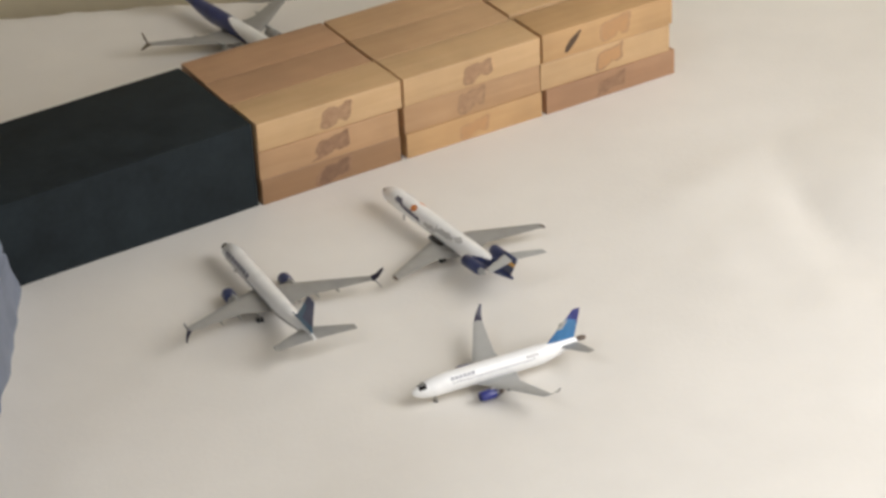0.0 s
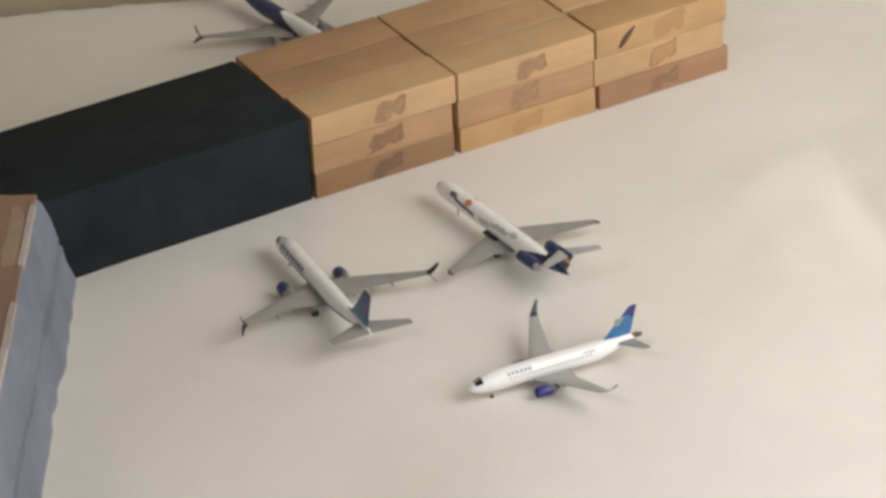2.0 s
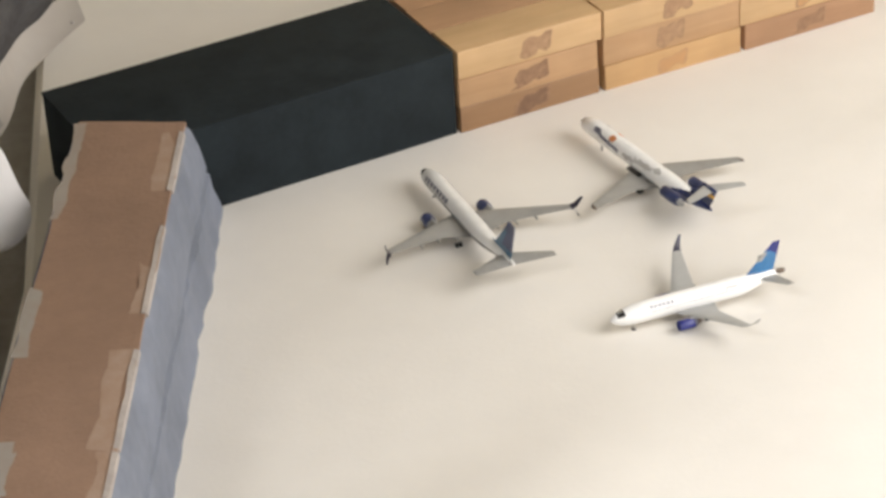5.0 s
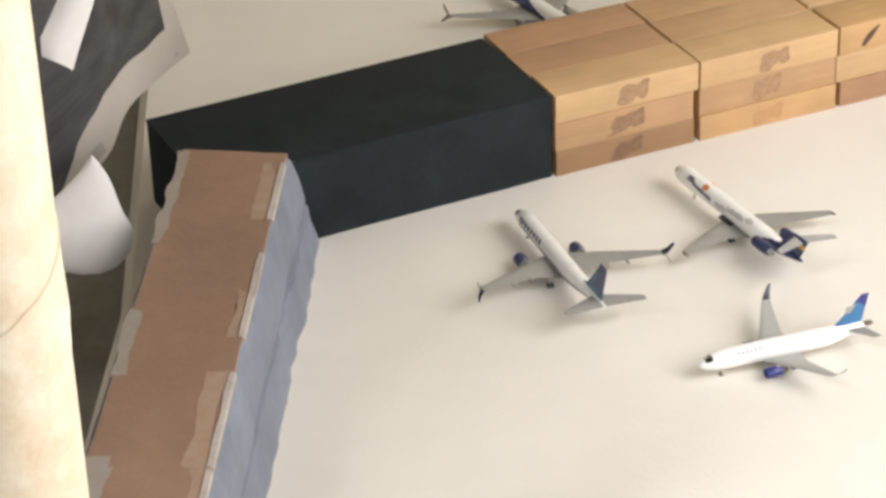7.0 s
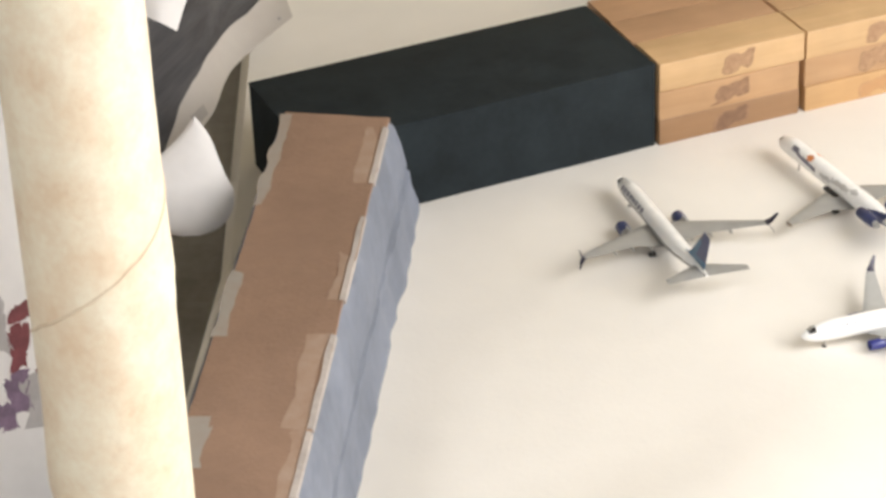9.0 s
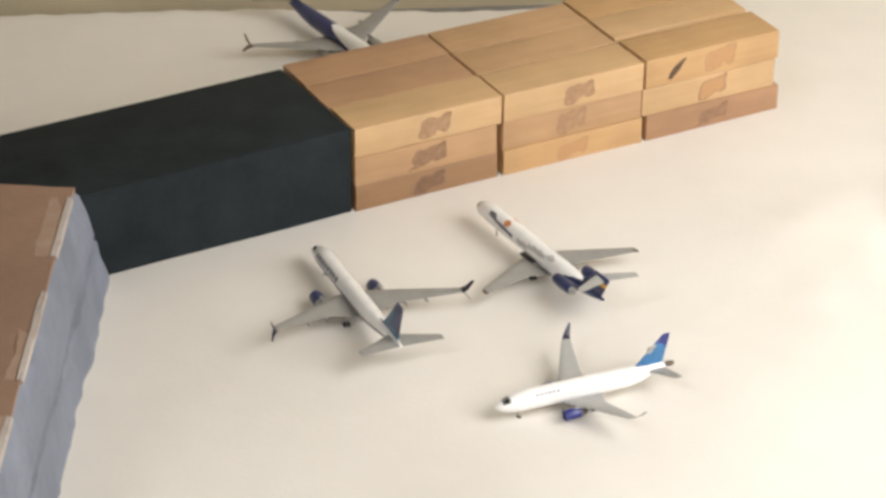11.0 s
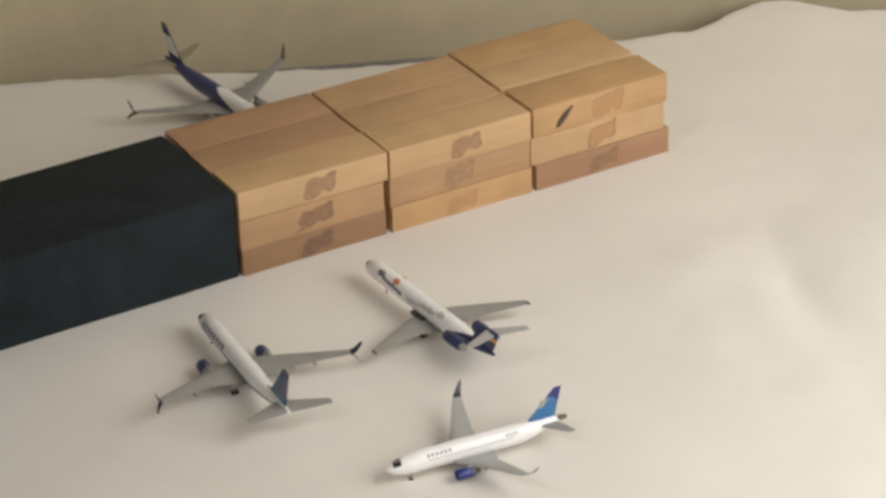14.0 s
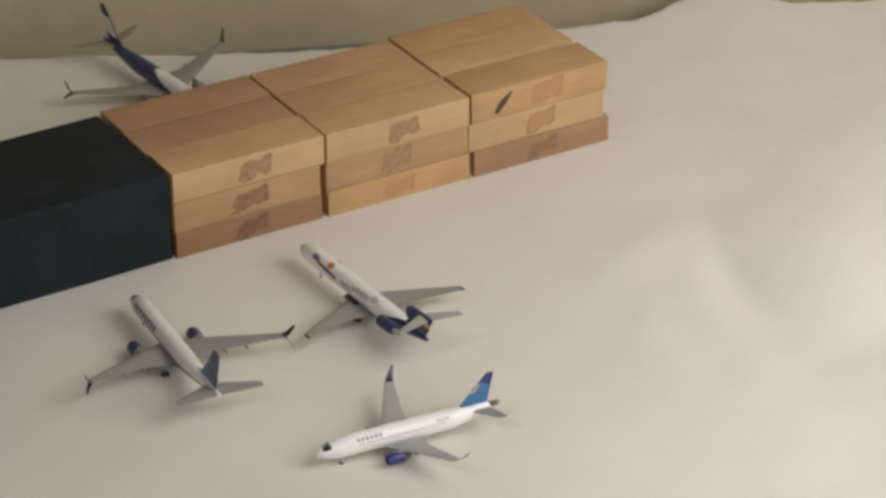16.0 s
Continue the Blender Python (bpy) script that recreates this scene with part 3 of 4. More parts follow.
# the white cloth: flat under the models, in soft folds further right, with a wavy hem
HEM = [(-0.24, 0.2225), (-0.207, 0.2226), (-0.089, 0.2239), (-0.0465, 0.2219), (0.031, 0.2146), (0.071, 0.2115), (0.2116, 0.2199), (0.2437, 0.224), (0.298, 0.2541), (0.3444, 0.231), (0.383, 0.2276), (0.9, 0.229)]


def left_edge(v):
    bend = 0.10 * min(0.13, max(0.0, -0.09 - v))
    return -0.1951 - 0.030 * max(v, -0.2) - bend + 0.012 * smooth_step(-0.25, -0.45, v)


def cloth_height(u, v):
    m1 = smooth_step(0.185, 0.30, u - 0.25 * min(0, v + 0.05))
    z = 0.0
    for (cu, cv, ru, rv, h, turn) in ((0.36, -0.12, 0.030, 0.085, 0.008, -0.3), (0.33, 0.05, 0.04, 0.09, 0.009, -0.5), (0.40, 0.16, 0.05, 0.05, 0.007, 0.0), (0.44, 0.0, 0.05, 0.12, 0.014, 0.2), (0.52, -0.2, 0.06, 0.1, 0.012, 0.3)):
        du, dv = u - cu, v - cv
        a, b = du * math.cos(turn) + dv * math.sin(turn), dv * math.cos(turn) - du * math.sin(turn)
        z += h * math.exp(-((a / ru) ** 2) - (b / rv) ** 2)
    z += 0.002 * (noise.noise(Vector((u * 14, v * 14, 3))) + 0.6)
    z = 0.42 * z * m1
    # a dent: a soft rim round its near end, a pillow that ends in a crease inside it
    du, dv = (u - 0.270) / 0.052, (v + 0.066) / 0.086
    r, ang = math.hypot(du, dv), math.atan2(dv, du)
    near = smooth_step(0.9, 0.1, math.sin(ang)) if ang > 0 and du > 0 else 1.0
    near *= smooth_step(1.0, 0.35, dv) * smooth_step(1.3, 0.6, du)
    z += 0.0046 * near * (0.75 + 0.5 * noise.noise(Vector((u * 30, v * 30, 5)))) * (math.exp(-(((r - 1.10) / 0.8) ** 2)) if r > 1.10 else smooth_step(0.62, 1.10, r))
    pu, pv = (u - 0.277) / 0.044, (v + 0.030) / 0.080
    pr = math.hypot(pu, pv)
    z += 0.0068 * smooth_step(0.05, -0.05, v) * (1 - min(1, pr) ** 2.2) * smooth_step(-0.6, 0.3, 1 - pv) * smooth_step(1.0, 0.90, pr)
    return z - 0.0005 * max(0, 0.5 + noise.noise(Vector((u * 17, v * 17, 8))))


bm = bmesh.new()
NU, NV = 190, 150
grid = []
for i in range(NU + 1):
    row = []
    for j in range(NV + 1):
        fv = j / NV
        u_far = -0.202 + 0.992 * (i / NU) ** 1.25
        top_v = curve(HEM, u_far) + 0.0012 * math.sin(u_far * 260) * math.sin(u_far * 97)
        v = -0.95 + (top_v + 0.95) * (1 - (1 - fv) ** 1.25)
        le = left_edge(v)
        a = (i / NU) ** 1.25
        u = le + (0.79 - le) * a
        z = cloth_height(u, v)
        d = u - le
        if d < 0.008:
            z -= 0.0185 * (1 - d / 0.008) ** 2
            u += 0.002 * (1 - d / 0.008)
        if v > top_v - 0.006:
            z -= 0.003 * ((v - top_v + 0.006) / 0.006) ** 2
        row.append(bm.verts.new((u, v, z)))
    grid.append(row)
for i in range(NU):
    for j in range(NV):
        bm.faces.new((grid[i][j], grid[i + 1][j], grid[i + 1][j + 1], grid[i][j + 1]))
cloth = part("white_cloth", bm, M_CLOTH, m=TABLE)
tagged(cloth, "white cloth spread over the surface with a wavy hem", "cloth")
thick = cloth.modifiers.new("thickness", "SOLIDIFY")
thick.thickness, thick.offset = 0.0016, -1
bm = block_bm((-0.176, -0.95, DESK_Z), (0.79, 0.195, -0.0019), 0.002)
tagged(part("board", bm, M_ROOM, m=TABLE), "flat board hidden under the white cloth", "board")

# ---- wooden blocks ----
LAYER, DEPTH = 0.01400, 0.0748
SIZE = (0.0734, DEPTH / 3 - 0.0004, LAYER - 0.0001)


def block_mesh(name, material, seed):
    rnd = random.Random(seed)
    bm = block_bm((0, 0, 0), SIZE, 0.0005, 2)
    for v in bm.verts:
        v.co += Vector((rnd.uniform(-1, 1), rnd.uniform(-1, 1), rnd.uniform(-1, 1))) * 0.00006
    bmesh.ops.recalc_face_normals(bm, faces=bm.faces)
    me = bpy.data.meshes.new(name)
    bm.to_mesh(me)
    bm.free()
    me.materials.append(material)
    me.shade_smooth()
    me.set_sharp_from_angle(angle=radians(50))
    return me


BLOCK_MESHES = [block_mesh("wooden_block", w, k) for k, w in enumerate(WOODS)]


def blotch(w, h, seed, tilt=0.0, bite=0.35):
    """A worn oval stamp with a ragged outline, flat in x and z."""
    rnd = random.Random(seed)
    bm = bmesh.new()
    n = 56
    ph = [rnd.uniform(0, 6.28) for _ in range(5)]
    out = []
    for k in range(n):
        a = 2 * math.pi * k / n
        q = 1 + bite * (0.35 * math.sin(2 * a + ph[0]) + 0.3 * math.sin(3 * a + ph[1]) + 0.22 * math.sin(5 * a + ph[2]) + 0.18 * math.sin(9 * a + ph[3]) + 0.14 * math.sin(14 * a + ph[4]))
        x, z = w / 2 * q * math.copysign(abs(math.cos(a)) ** 0.45, math.cos(a)), h / 2 * q * math.copysign(abs(math.sin(a)) ** 0.45, math.sin(a))
        z = max(-h * 0.56, min(h * 0.56, z + tilt * x))
        out.append((x, z))
    front = [bm.verts.new((x, -0.0001, z)) for x, z in out]
    inner = [bm.verts.new((x * q, -0.00012, z * q)) for (x, z), q in zip(out, [0.93 - 0.22 * rnd.random() for _ in out])]
    back = [bm.verts.new((x, 0.0002, z)) for x, z in out]
    mid = bm.verts.new((0, -0.0001, 0))
    for k in range(n):
        q = (k + 1) % n
        bm.faces.new((inner[k], inner[q], mid))
        bm.faces.new((front[k], front[q], inner[q], inner[k])).material_index = 1
        bm.faces.new((front[k], back[k], back[q], front[q]))
    return bm


STAMP = [(-0.50, -0.42), (-0.50, 0.0), (-0.42, 0.30), (-0.15, 0.38), (0.10, 0.38), (0.28, 0.46), (0.50, 0.50), (0.50, 0.15), (0.48, -0.30), (0.25, -0.34), (0.10, -0.22), (-0.05, -0.38), (-0.25, -0.50)]


def stamp_bm(w, h, seed, tilt, tail):
    """A smeared stamp: a body with a notch below, a flick at the upper right and a tail at the lower left."""
    rnd = random.Random(seed)
    pts = [(x + rnd.uniform(-0.05, 0.05), z + rnd.uniform(-0.07, 0.07)) for x, z in STAMP]
    if tail:
        pts.append((-0.56 - tail, -0.52))
    n = len(pts)
    out = []
    for i in range(n):
        p = [Vector(pts[(i + k) % n]) for k in (-1, 0, 1, 2)]
        for t in (0.0, 0.25, 0.5, 0.75):
            q = 0.5 * ((2 * p[1]) + (p[2] - p[0]) * t + (2 * p[0] - 5 * p[1] + 4 * p[2] - p[3]) * t * t + (3 * p[1] - p[0] - 3 * p[2] + p[3]) * t**3)
            x, z = w * q.x, h * (q.y + 0.06 * noise.noise(Vector((q.x * 7, q.y * 7, seed))))
            out.append((x, max(-0.0066, min(0.0066, z + tilt * x))))
    bm = bmesh.new()
    front = [bm.verts.new((x, -0.0001, z)) for x, z in out]
    inner = [bm.verts.new((x * q, -0.00012, z * q)) for (x, z), q in zip(out, [0.92 - 0.14 * rnd.random() for _ in out])]
    back = [bm.verts.new((x, 0.0002, z)) for x, z in out]
    mid = bm.verts.new((0, -0.0001, 0))
    for k in range(len(out)):
        q = (k + 1) % len(out)
        bm.faces.new((inner[k], inner[q], mid))
        bm.faces.new((front[k], front[q], inner[q], inner[k])).material_index = 1
        bm.faces.new((front[k], back[k], back[q], front[q]))
    return bm


# for each stack and layer from the bottom: wood of the front, middle and back block, and the slide of the front one
STACKS = [
    [((3, 0, 1), 0.0010), ((4, 4, 0), 0.0004), ((0, 5, 5), 0.0008)],
    [((1, 0, 4), 0.0004), ((4, 1, 1), -0.0002), ((0, 6, 6), 0.0002)],
    [((2, 1, 4), 0.0012), ((0, 0, 1), -0.0016), ((1, 0, 1), 0.0000)],
]
FRONT = {}
STAMPS = {0: [M_BURN_PALE, M_BURN_RIM], 1: [M_BURN, M_BURN_EDGE], 2: [M_BURN_DARK, M_BURN_DARK], 3: [M_BURN_PALE, M_BURN_EDGE], 4: [M_BURN_DEEP, M_BURN_DARK]}
for sx, layers in enumerate(STACKS):
    for lz, (woods, slide) in enumerate(layers):
        for row, w in enumerate(woods):
            rnd = random.Random(sx * 100 + lz * 10 + row)
            ob = new("wooden_block", BLOCK_MESHES[w])
            dx = slide if row == 0 else rnd.uniform(-0.0003, 0.0004)
            dy = rnd.uniform(-0.0004, 0.0002) if row == 0 else 0
            gap = 0.0036 if (sx == 2 and lz == 2 and row > 0) else 0.0
            ob.matrix_basis = pose(0.0003 + sx * 0.075 + dx, row * DEPTH / 3 - 0.0026 + dy + gap, lz * LAYER + 0.00005, 0, 0, rnd.uniform(-0.1, 0.1))
            if sx == 2 and lz == 2 and row == 0:
                ob.matrix_basis @= Matrix.Diagonal((1, 1, 1.035, 1))
            if sx == 0 and row == 0 and lz < 2:
                ob.matrix_basis @= Matrix.Diagonal((0.972, 1, 1, 1))
            tone = ("pale pine", "honey-coloured", "reddish-brown", "dull brown", "tan", "rosy tan", "sandy")[w]
            tagged(ob, tone + " wooden block laid in the stacked wall", "wooden block", "wooden blocks of the wall")
            if row == 0:
                FRONT[sx, lz] = ob

for (sx, lz), x, z, w, h, material, seed, tilt in (
    ((0, 2), 0.0396, 0.0070, 0.0155, 0.0108, 1, 1, 0.04),
    ((0, 1), 0.0380, 0.0070, 0.0168, 0.0104, 2, 2, 0.06),
    ((0, 0), 0.0375, 0.0070, 0.0180, 0.0112, 4, 3, 0.08),
    ((1, 2), 0.0395, 0.0070, 0.0150, 0.0100, 1, 4, 0.04),
    ((1, 1), 0.0358, 0.0074, 0.0150, 0.0116, 1, 5, 0.04),
    ((1, 0), 0.0362, 0.0066, 0.0150, 0.0090, 0, 9, 0.04),
    ((2, 2), 0.0405, 0.0070, 0.0170, 0.0115, 0, 6, 0.04),
    ((2, 1), 0.0388, 0.0072, 0.0150, 0.0105, 3, 7, 0.04),
    ((2, 0), 0.0372, 0.0070, 0.0155, 0.0092, 2, 8, 0.06),
):
    part("stamp", stamp_bm(w, h, seed, tilt, 0.12 if seed in (2, 8) else 0.0), STAMPS[material], FRONT[sx, lz], "worn brown stamped mark", smooth=False, m=pose(x, 0, z))
bm = bmesh.new()
rings = []
for k in range(9):
    a = k / 8
    x, z, w = -0.0042 + 0.0084 * a, -0.0044 + 0.0088 * a + 0.0006 * math.sin(a * 3), 0.0011 * (0.5 + math.sin(math.pi * min(1, a + 0.1)))
    rings.append([(x - w, -0.0001, z + 0.4 * w), (x + w, -0.0001, z - 0.4 * w), (x + w, 0.0002, z - 0.4 * w), (x - w, 0.0002, z + 0.4 * w)])
part("pen_stroke", loft(bm, rings), M_STROKE, FRONT[2, 2], "dark slanted pen stroke", smooth=False, m=pose(0.0170, 0, 0.0066))

# ---- black box ----
BH = 0.0424
root = thing("black_box", "long matt black cardboard box butted against the blocks", "box", pose(0, -0.0013, 0, 0, 0, 1.6))
bm = block_bm((-0.1677, 0.0002, -0.0004), (-0.0004, 0.0687, BH - 0.0006), 0.0005, 2)
part("body", bm, M_BLACK, root)
bm = block_bm((-0.1680, 0.0, BH - 0.0014), (-0.0003, 0.0690, BH), 0.0006, 2)
part("lid", bm, M_BLACK, root, "matt black lid")

# ---- brown box in pale blue paper ----
AX = Vector((0.474, 0.8805, 0)).normalized()
NX = Vector((AX.y, -AX.x, 0))
BT = 0.056


def bx(s, n, z):
    """A place on the brown box: s along it, n across it to the right."""
    n += 0.0036 * max(0.0, 1 - z / BT) * smooth_step(-0.14, -0.11, n)
    return AX * s + NX * n + Vector((0, 0, z))


root = thing("cardboard_box", "long brown cardboard box wrapped in creased pale blue paper", "box")
S0, NL, NR = -0.415, -0.1562, -0.1076


def far_end(n, z):
    """How far the box reaches at a place across it: the far end is askew and its top is bent back."""
    t = (n - NL) / (NR - NL)
    return -0.0789 + t * (0.0160 - 0.0200 * z / BT)



bm = bmesh.new()
rows = 70
prof = []
for i in range(rows + 1):
    a = i / rows
    s = S0 + (-0.081 - S0) * a
    w1 = 0.0014 * abs(noise.noise(Vector((s * 55, 4, 6)))) + 0.0016 * noise.noise(Vector((s * 32, 0, 1))) + 0.0010 * noise.noise(Vector((s * 90, 2, 1)))
    w2 = -0.0018 * abs(noise.noise(Vector((s * 48, 1, 6)))) + 0.0022 * noise.noise(Vector((s * 26, 5, 1))) + 0.0010 * noise.noise(Vector((s * 80, 7, 1)))
    crease = 0.027 + 0.003 * noise.noise(Vector((s * 15, 9, 0)))
    ring = [bx(s, NL + 0.002, 0.0002), bx(s, NL - 0.0005, 0.02), bx(s, NL + 0.0004 * math.sin(s * 140), BT - 0.006), bx(s, NL + 0.0015, BT - 0.0016), bx(s, NL + 0.006, BT - 0.0006),
            bx(s, NR - 0.006, BT - 0.0006), bx(s, NR - 0.0022 + 0.4 * w1, BT - 0.0012), bx(s, NR - 0.0004 + w1, BT - 0.004), bx(s, NR + 0.0006 + w1, 0.042), bx(s, NR + 0.0004 + w1 * 0.6, crease + 0.0016), bx(s, NR - 0.0022, crease),
            bx(s, NR + 0.0012 + w2, crease - 0.0022), bx(s, NR + 0.0004 + w2, 0.016), bx(s, NR + 0.0012 + w2, 0.006), bx(s, NR + 0.0008 + w2, 0.0002)]
    ring = [bx(S0 + (far_end(p.dot(NX), p.z) - S0) * a, p.dot(NX), p.z) for p in ring]
    prof.append(ring)
loft(bm, prof)
part("paper_wrap", bm, M_BLUEWRAP, root, "creased pale blue wrapping paper")


def strip(name, s0, s1, n0, n1, z, amp, material, seed, label="", cols=60, far_cut=True):
    """A thin sheet on the box top with ragged long edges."""
    bm = bmesh.new()
    rings = []
    for i in range(cols + 1):
        s = s0 + (s1 - s0) * i / cols
        a = n0 + amp * noise.noise(Vector((s * 60, seed, 0))) + 0.3 * amp * noise.noise(Vector((s * 240, seed, 3)))
        b = n1 + amp * noise.noise(Vector((s * 60, seed + 5, 0))) + 0.3 * amp * noise.noise(Vector((s * 240, seed + 5, 3)))
        e = 0.007 * noise.noise(Vector((seed, i // (cols // 2 + 1), 7)))
        e *= abs(2 * i / cols - 1) ** 6
        rings.append([bx(s, a, z), bx(s + e, b, z - 0.0001), bx(s + e, b, z - 0.0004), bx(s, a, z - 0.0004)])
    return part(name, loft(bm, rings), material, root, label)


# ragged pieces of tape along both edges
bm = bmesh.new()
rings = []
for i in range(81):
    t = i / 80
    s = S0 + 0.001 + (-0.084 - S0) * t
    a, b = NL + 0.0028 + 0.0008 * noise.noise(Vector((s * 50, 1, 0))), NR - 0.0014 + 0.0006 * noise.noise(Vector((s * 45, 6, 0)))
    sag = -0.0006 * math.exp(-(((s + 0.205) / 0.004) ** 2))
    ring = [(a + (b - a) * k / 5, BT + sag + 0.0002 * noise.noise(Vector((s * 20, k * 0.6, 0)))) for k in range(6)] + [(b, BT - 0.0014), (a, BT - 0.0014)]
    rings.append([bx(S0 + 0.001 + (far_end(n, BT) + 0.0008 * noise.noise(Vector((n * 200, 3, 0))) - S0) * t, n, z) for n, z in ring])
part("top_panel", loft(bm, rings), M_KRAFT, root, "plain brown cardboard top")
TAPES = (
    (-0.1380, -0.0905, -0.1174, -0.1092, M_TORN), (-0.2270, -0.1650, -0.1150, -0.1088, M_TORN), (-0.3110, -0.2510, -0.1186, -0.1086, M_TORN), (-0.3520, -0.3130, -0.1154, -0.1088, M_TORN), (-0.4180, -0.3600, -0.1164, -0.1088, M_TORN),
    (-0.1580, -0.0802, NL + 0.0016, -0.1499, M_GREYWRAP), (-0.2540, -0.2070, NL + 0.0016, -0.1489, M_GREYWRAP), (-0.3360, -0.3060, NL + 0.0016, -0.1439, M_GREYWRAP), (-0.4180, -0.3530, NL + 0.0016, -0.1487, M_GREYWRAP),
)
for k, (s0, s1, n0, n1, material) in enumerate(TAPES):
    strip("tape_piece", s0, s1, n0, n1, BT + 0.00005 + 0.00002 * k, 0.0020, material, k * 3.7, "ragged worn strip of paper tape")
for s0, s1, n0, n1, material in TAPES[:5]:
    bm = bmesh.new()
    rings = []
    for i in range(25):
        s = s0 + (s1 - s0) * i / 24
        q = 0.0005 * noise.noise(Vector((s * 70, 11, 0)))
        rings.append([bx(s, NR - 0.0030 + q, BT + 0.0005), bx(s, NR - 0.0010 + q * 0.3, BT), bx(s, NR - 0.0006, BT - 0.0018), bx(s, NR - 0.0030 + q, BT - 0.0018)])
    part("paper_edge", loft(bm, rings), M_PALEEDGE, root, "pale folded paper edge")

# ---- paper tube ----
TUBE_AT, TUBE_R, TUBE_H = (-0.3313, -0.3120), 0.0205, 0.325
root = thing("paper_tube", "tall blotchy tan cardboard tube with a spiral seam", "paper tube", pose(*TUBE_AT, DESK_Z + 0.0002, 0, 0, YAW))
n, zs = 64, 48
SEAM_Z = 0.206


def tube_r(a, z):
    seam = (z * 7.2 - a / (2 * math.pi) + 0.02) % 1.0
    ridge = 0.0009 * smooth_step(0.47, 0.5, seam) * (1 - smooth_step(0.5, 0.75, seam))
    return TUBE_R + ridge + 0.00028 * noise.noise(Vector((math.cos(a) * 2, math.sin(a) * 2, z * 34))) + 0.0001 * noise.noise(Vector((math.cos(a) * 9, math.sin(a) * 9, z * 160)))


def rim(a):
    return 0.0022 * noise.noise(Vector((math.cos(a) * 3, math.sin(a) * 3, 4))) + 0.0018 * noise.noise(Vector((math.cos(a) * 14, math.sin(a) * 14, 8)))


bm = bmesh.new()
rings = []
for k in range(zs + 1):
    z = TUBE_H * k / zs
    rings.append([((r := tube_r(a, z)) * math.cos(a), r * math.sin(a), z + (rim(a) if k == zs else 0)) for a in [2 * math.pi * i / n for i in range(n)]])
rings.append([((TUBE_R - 0.0009) * math.cos(a), (TUBE_R - 0.0009) * math.sin(a), TUBE_H + rim(a) - 0.0003) for a in [2 * math.pi * i / n for i in range(n)]])
loft(bm, rings, cap=False)
part("wall", bm, M_TUBE, root, "blotchy tan paper tube wall")
bm = bmesh.new()
rings = []
for k in range(90):
    a = radians(150 + 2.6 * k)
    z = SEAM_Z + 0.000235 * 2.6 * (k - 34)
    w = 0.0007 + 0.0003 * noise.noise(Vector((k * 0.3, 2, 0)))
    z += 0.0006 * noise.noise(Vector((k * 0.16, 5, 0)))
    r = tube_r(a, z) + 0.0001
    rings.append([((r + q) * math.cos(a), (r + q) * math.sin(a), z + d) for q, d in ((0, -w), (0.0004, 0.0), (0, w), (-0.0006, 0.0))])
part("seam", loft(bm, rings), M_TUBE_SEAM, root, "raised spiral seam of the tube")
bm = bmesh.new()
rings = [[((TUBE_R - 0.0010) * math.cos(a), (TUBE_R - 0.0010) * math.sin(a), z + (rim(a) - 0.0008 if z > 0.1 else 0)) for a in [2 * math.pi * i / n for i in range(n)]] for z in (TUBE_H, TUBE_H * 0.5, 0.002)]
loft(bm, rings, cap=False)
part("lining", bm, M_TUBE_IN, root, "dark grey inside")


# ---- curled papers beside the cloth ----
def sheet(name, us, vs, fn, material, parent, label="", thick=0.0004, lift=0.0, m=None):
    """A thin curved sheet from fn(a, b) with a, b in 0..1."""
    bm = bmesh.new()
    face = Vector((-0.2, -0.85, 0.5))
    back = m.inverted() if m else Matrix()
    face = back.to_3x3() @ face
    pts = [[back @ Vector(fn(us[0] + (us[1] - us[0]) * i / 30, vs[0] + (vs[1] - vs[0]) * j / 30)) for j in range(31)] for i in range(31)]
    top, low = [], []
    for i in range(31):
        r1, r2 = [], []
        for j in range(31):
            du = pts[min(30, i + 1)][j] - pts[max(0, i - 1)][j]
            dv = pts[i][min(30, j + 1)] - pts[i][max(0, j - 1)]
            nn = du.cross(dv)
            nn = nn.normalized() if nn.length > 1e-9 else Vector((0, 0, 1))
            if nn.dot(face) < 0:
                nn = -nn
            r1.append(bm.verts.new(pts[i][j] + nn * (lift + thick)))
            r2.append(bm.verts.new(pts[i][j] + nn * lift))
        top.append(r1)
        low.append(r2)
    for i in range(30):
        for j in range(30):
            bm.faces.new((top[i][j], top[i + 1][j], top[i + 1][j + 1], top[i][j + 1]))
            bm.faces.new((low[i][j], low[i][j + 1], low[i + 1][j + 1], low[i + 1][j]))
    for i in range(30):
        bm.faces.new((top[i][0], low[i][0], low[i + 1][0], top[i + 1][0]))
        bm.faces.new((top[i][30], top[i + 1][30], low[i + 1][30], low[i][30]))
        bm.faces.new((top[0][i], top[0][i + 1], low[0][i + 1], low[0][i]))
        bm.faces.new((top[30][i], low[30][i], low[30][i + 1], top[30][i + 1]))
    return part(name, bm, material, parent, label, m=m)


def spline(points, t):
    """A Catmull-Rom line through points, t in 0..1."""
    x = t * (len(points) - 1)
    i = min(len(points) - 2, int(x))
    x -= i
    p = [Vector(points[max(0, min(len(points) - 1, i + k))]) for k in (-1, 0, 1, 2)]
    return 0.5 * ((2 * p[1]) + (p[2] - p[0]) * x + (2 * p[0] - 5 * p[1] + 4 * p[2] - p[3]) * x * x + (3 * p[1] - p[0] - 3 * p[2] + p[3]) * x**3)


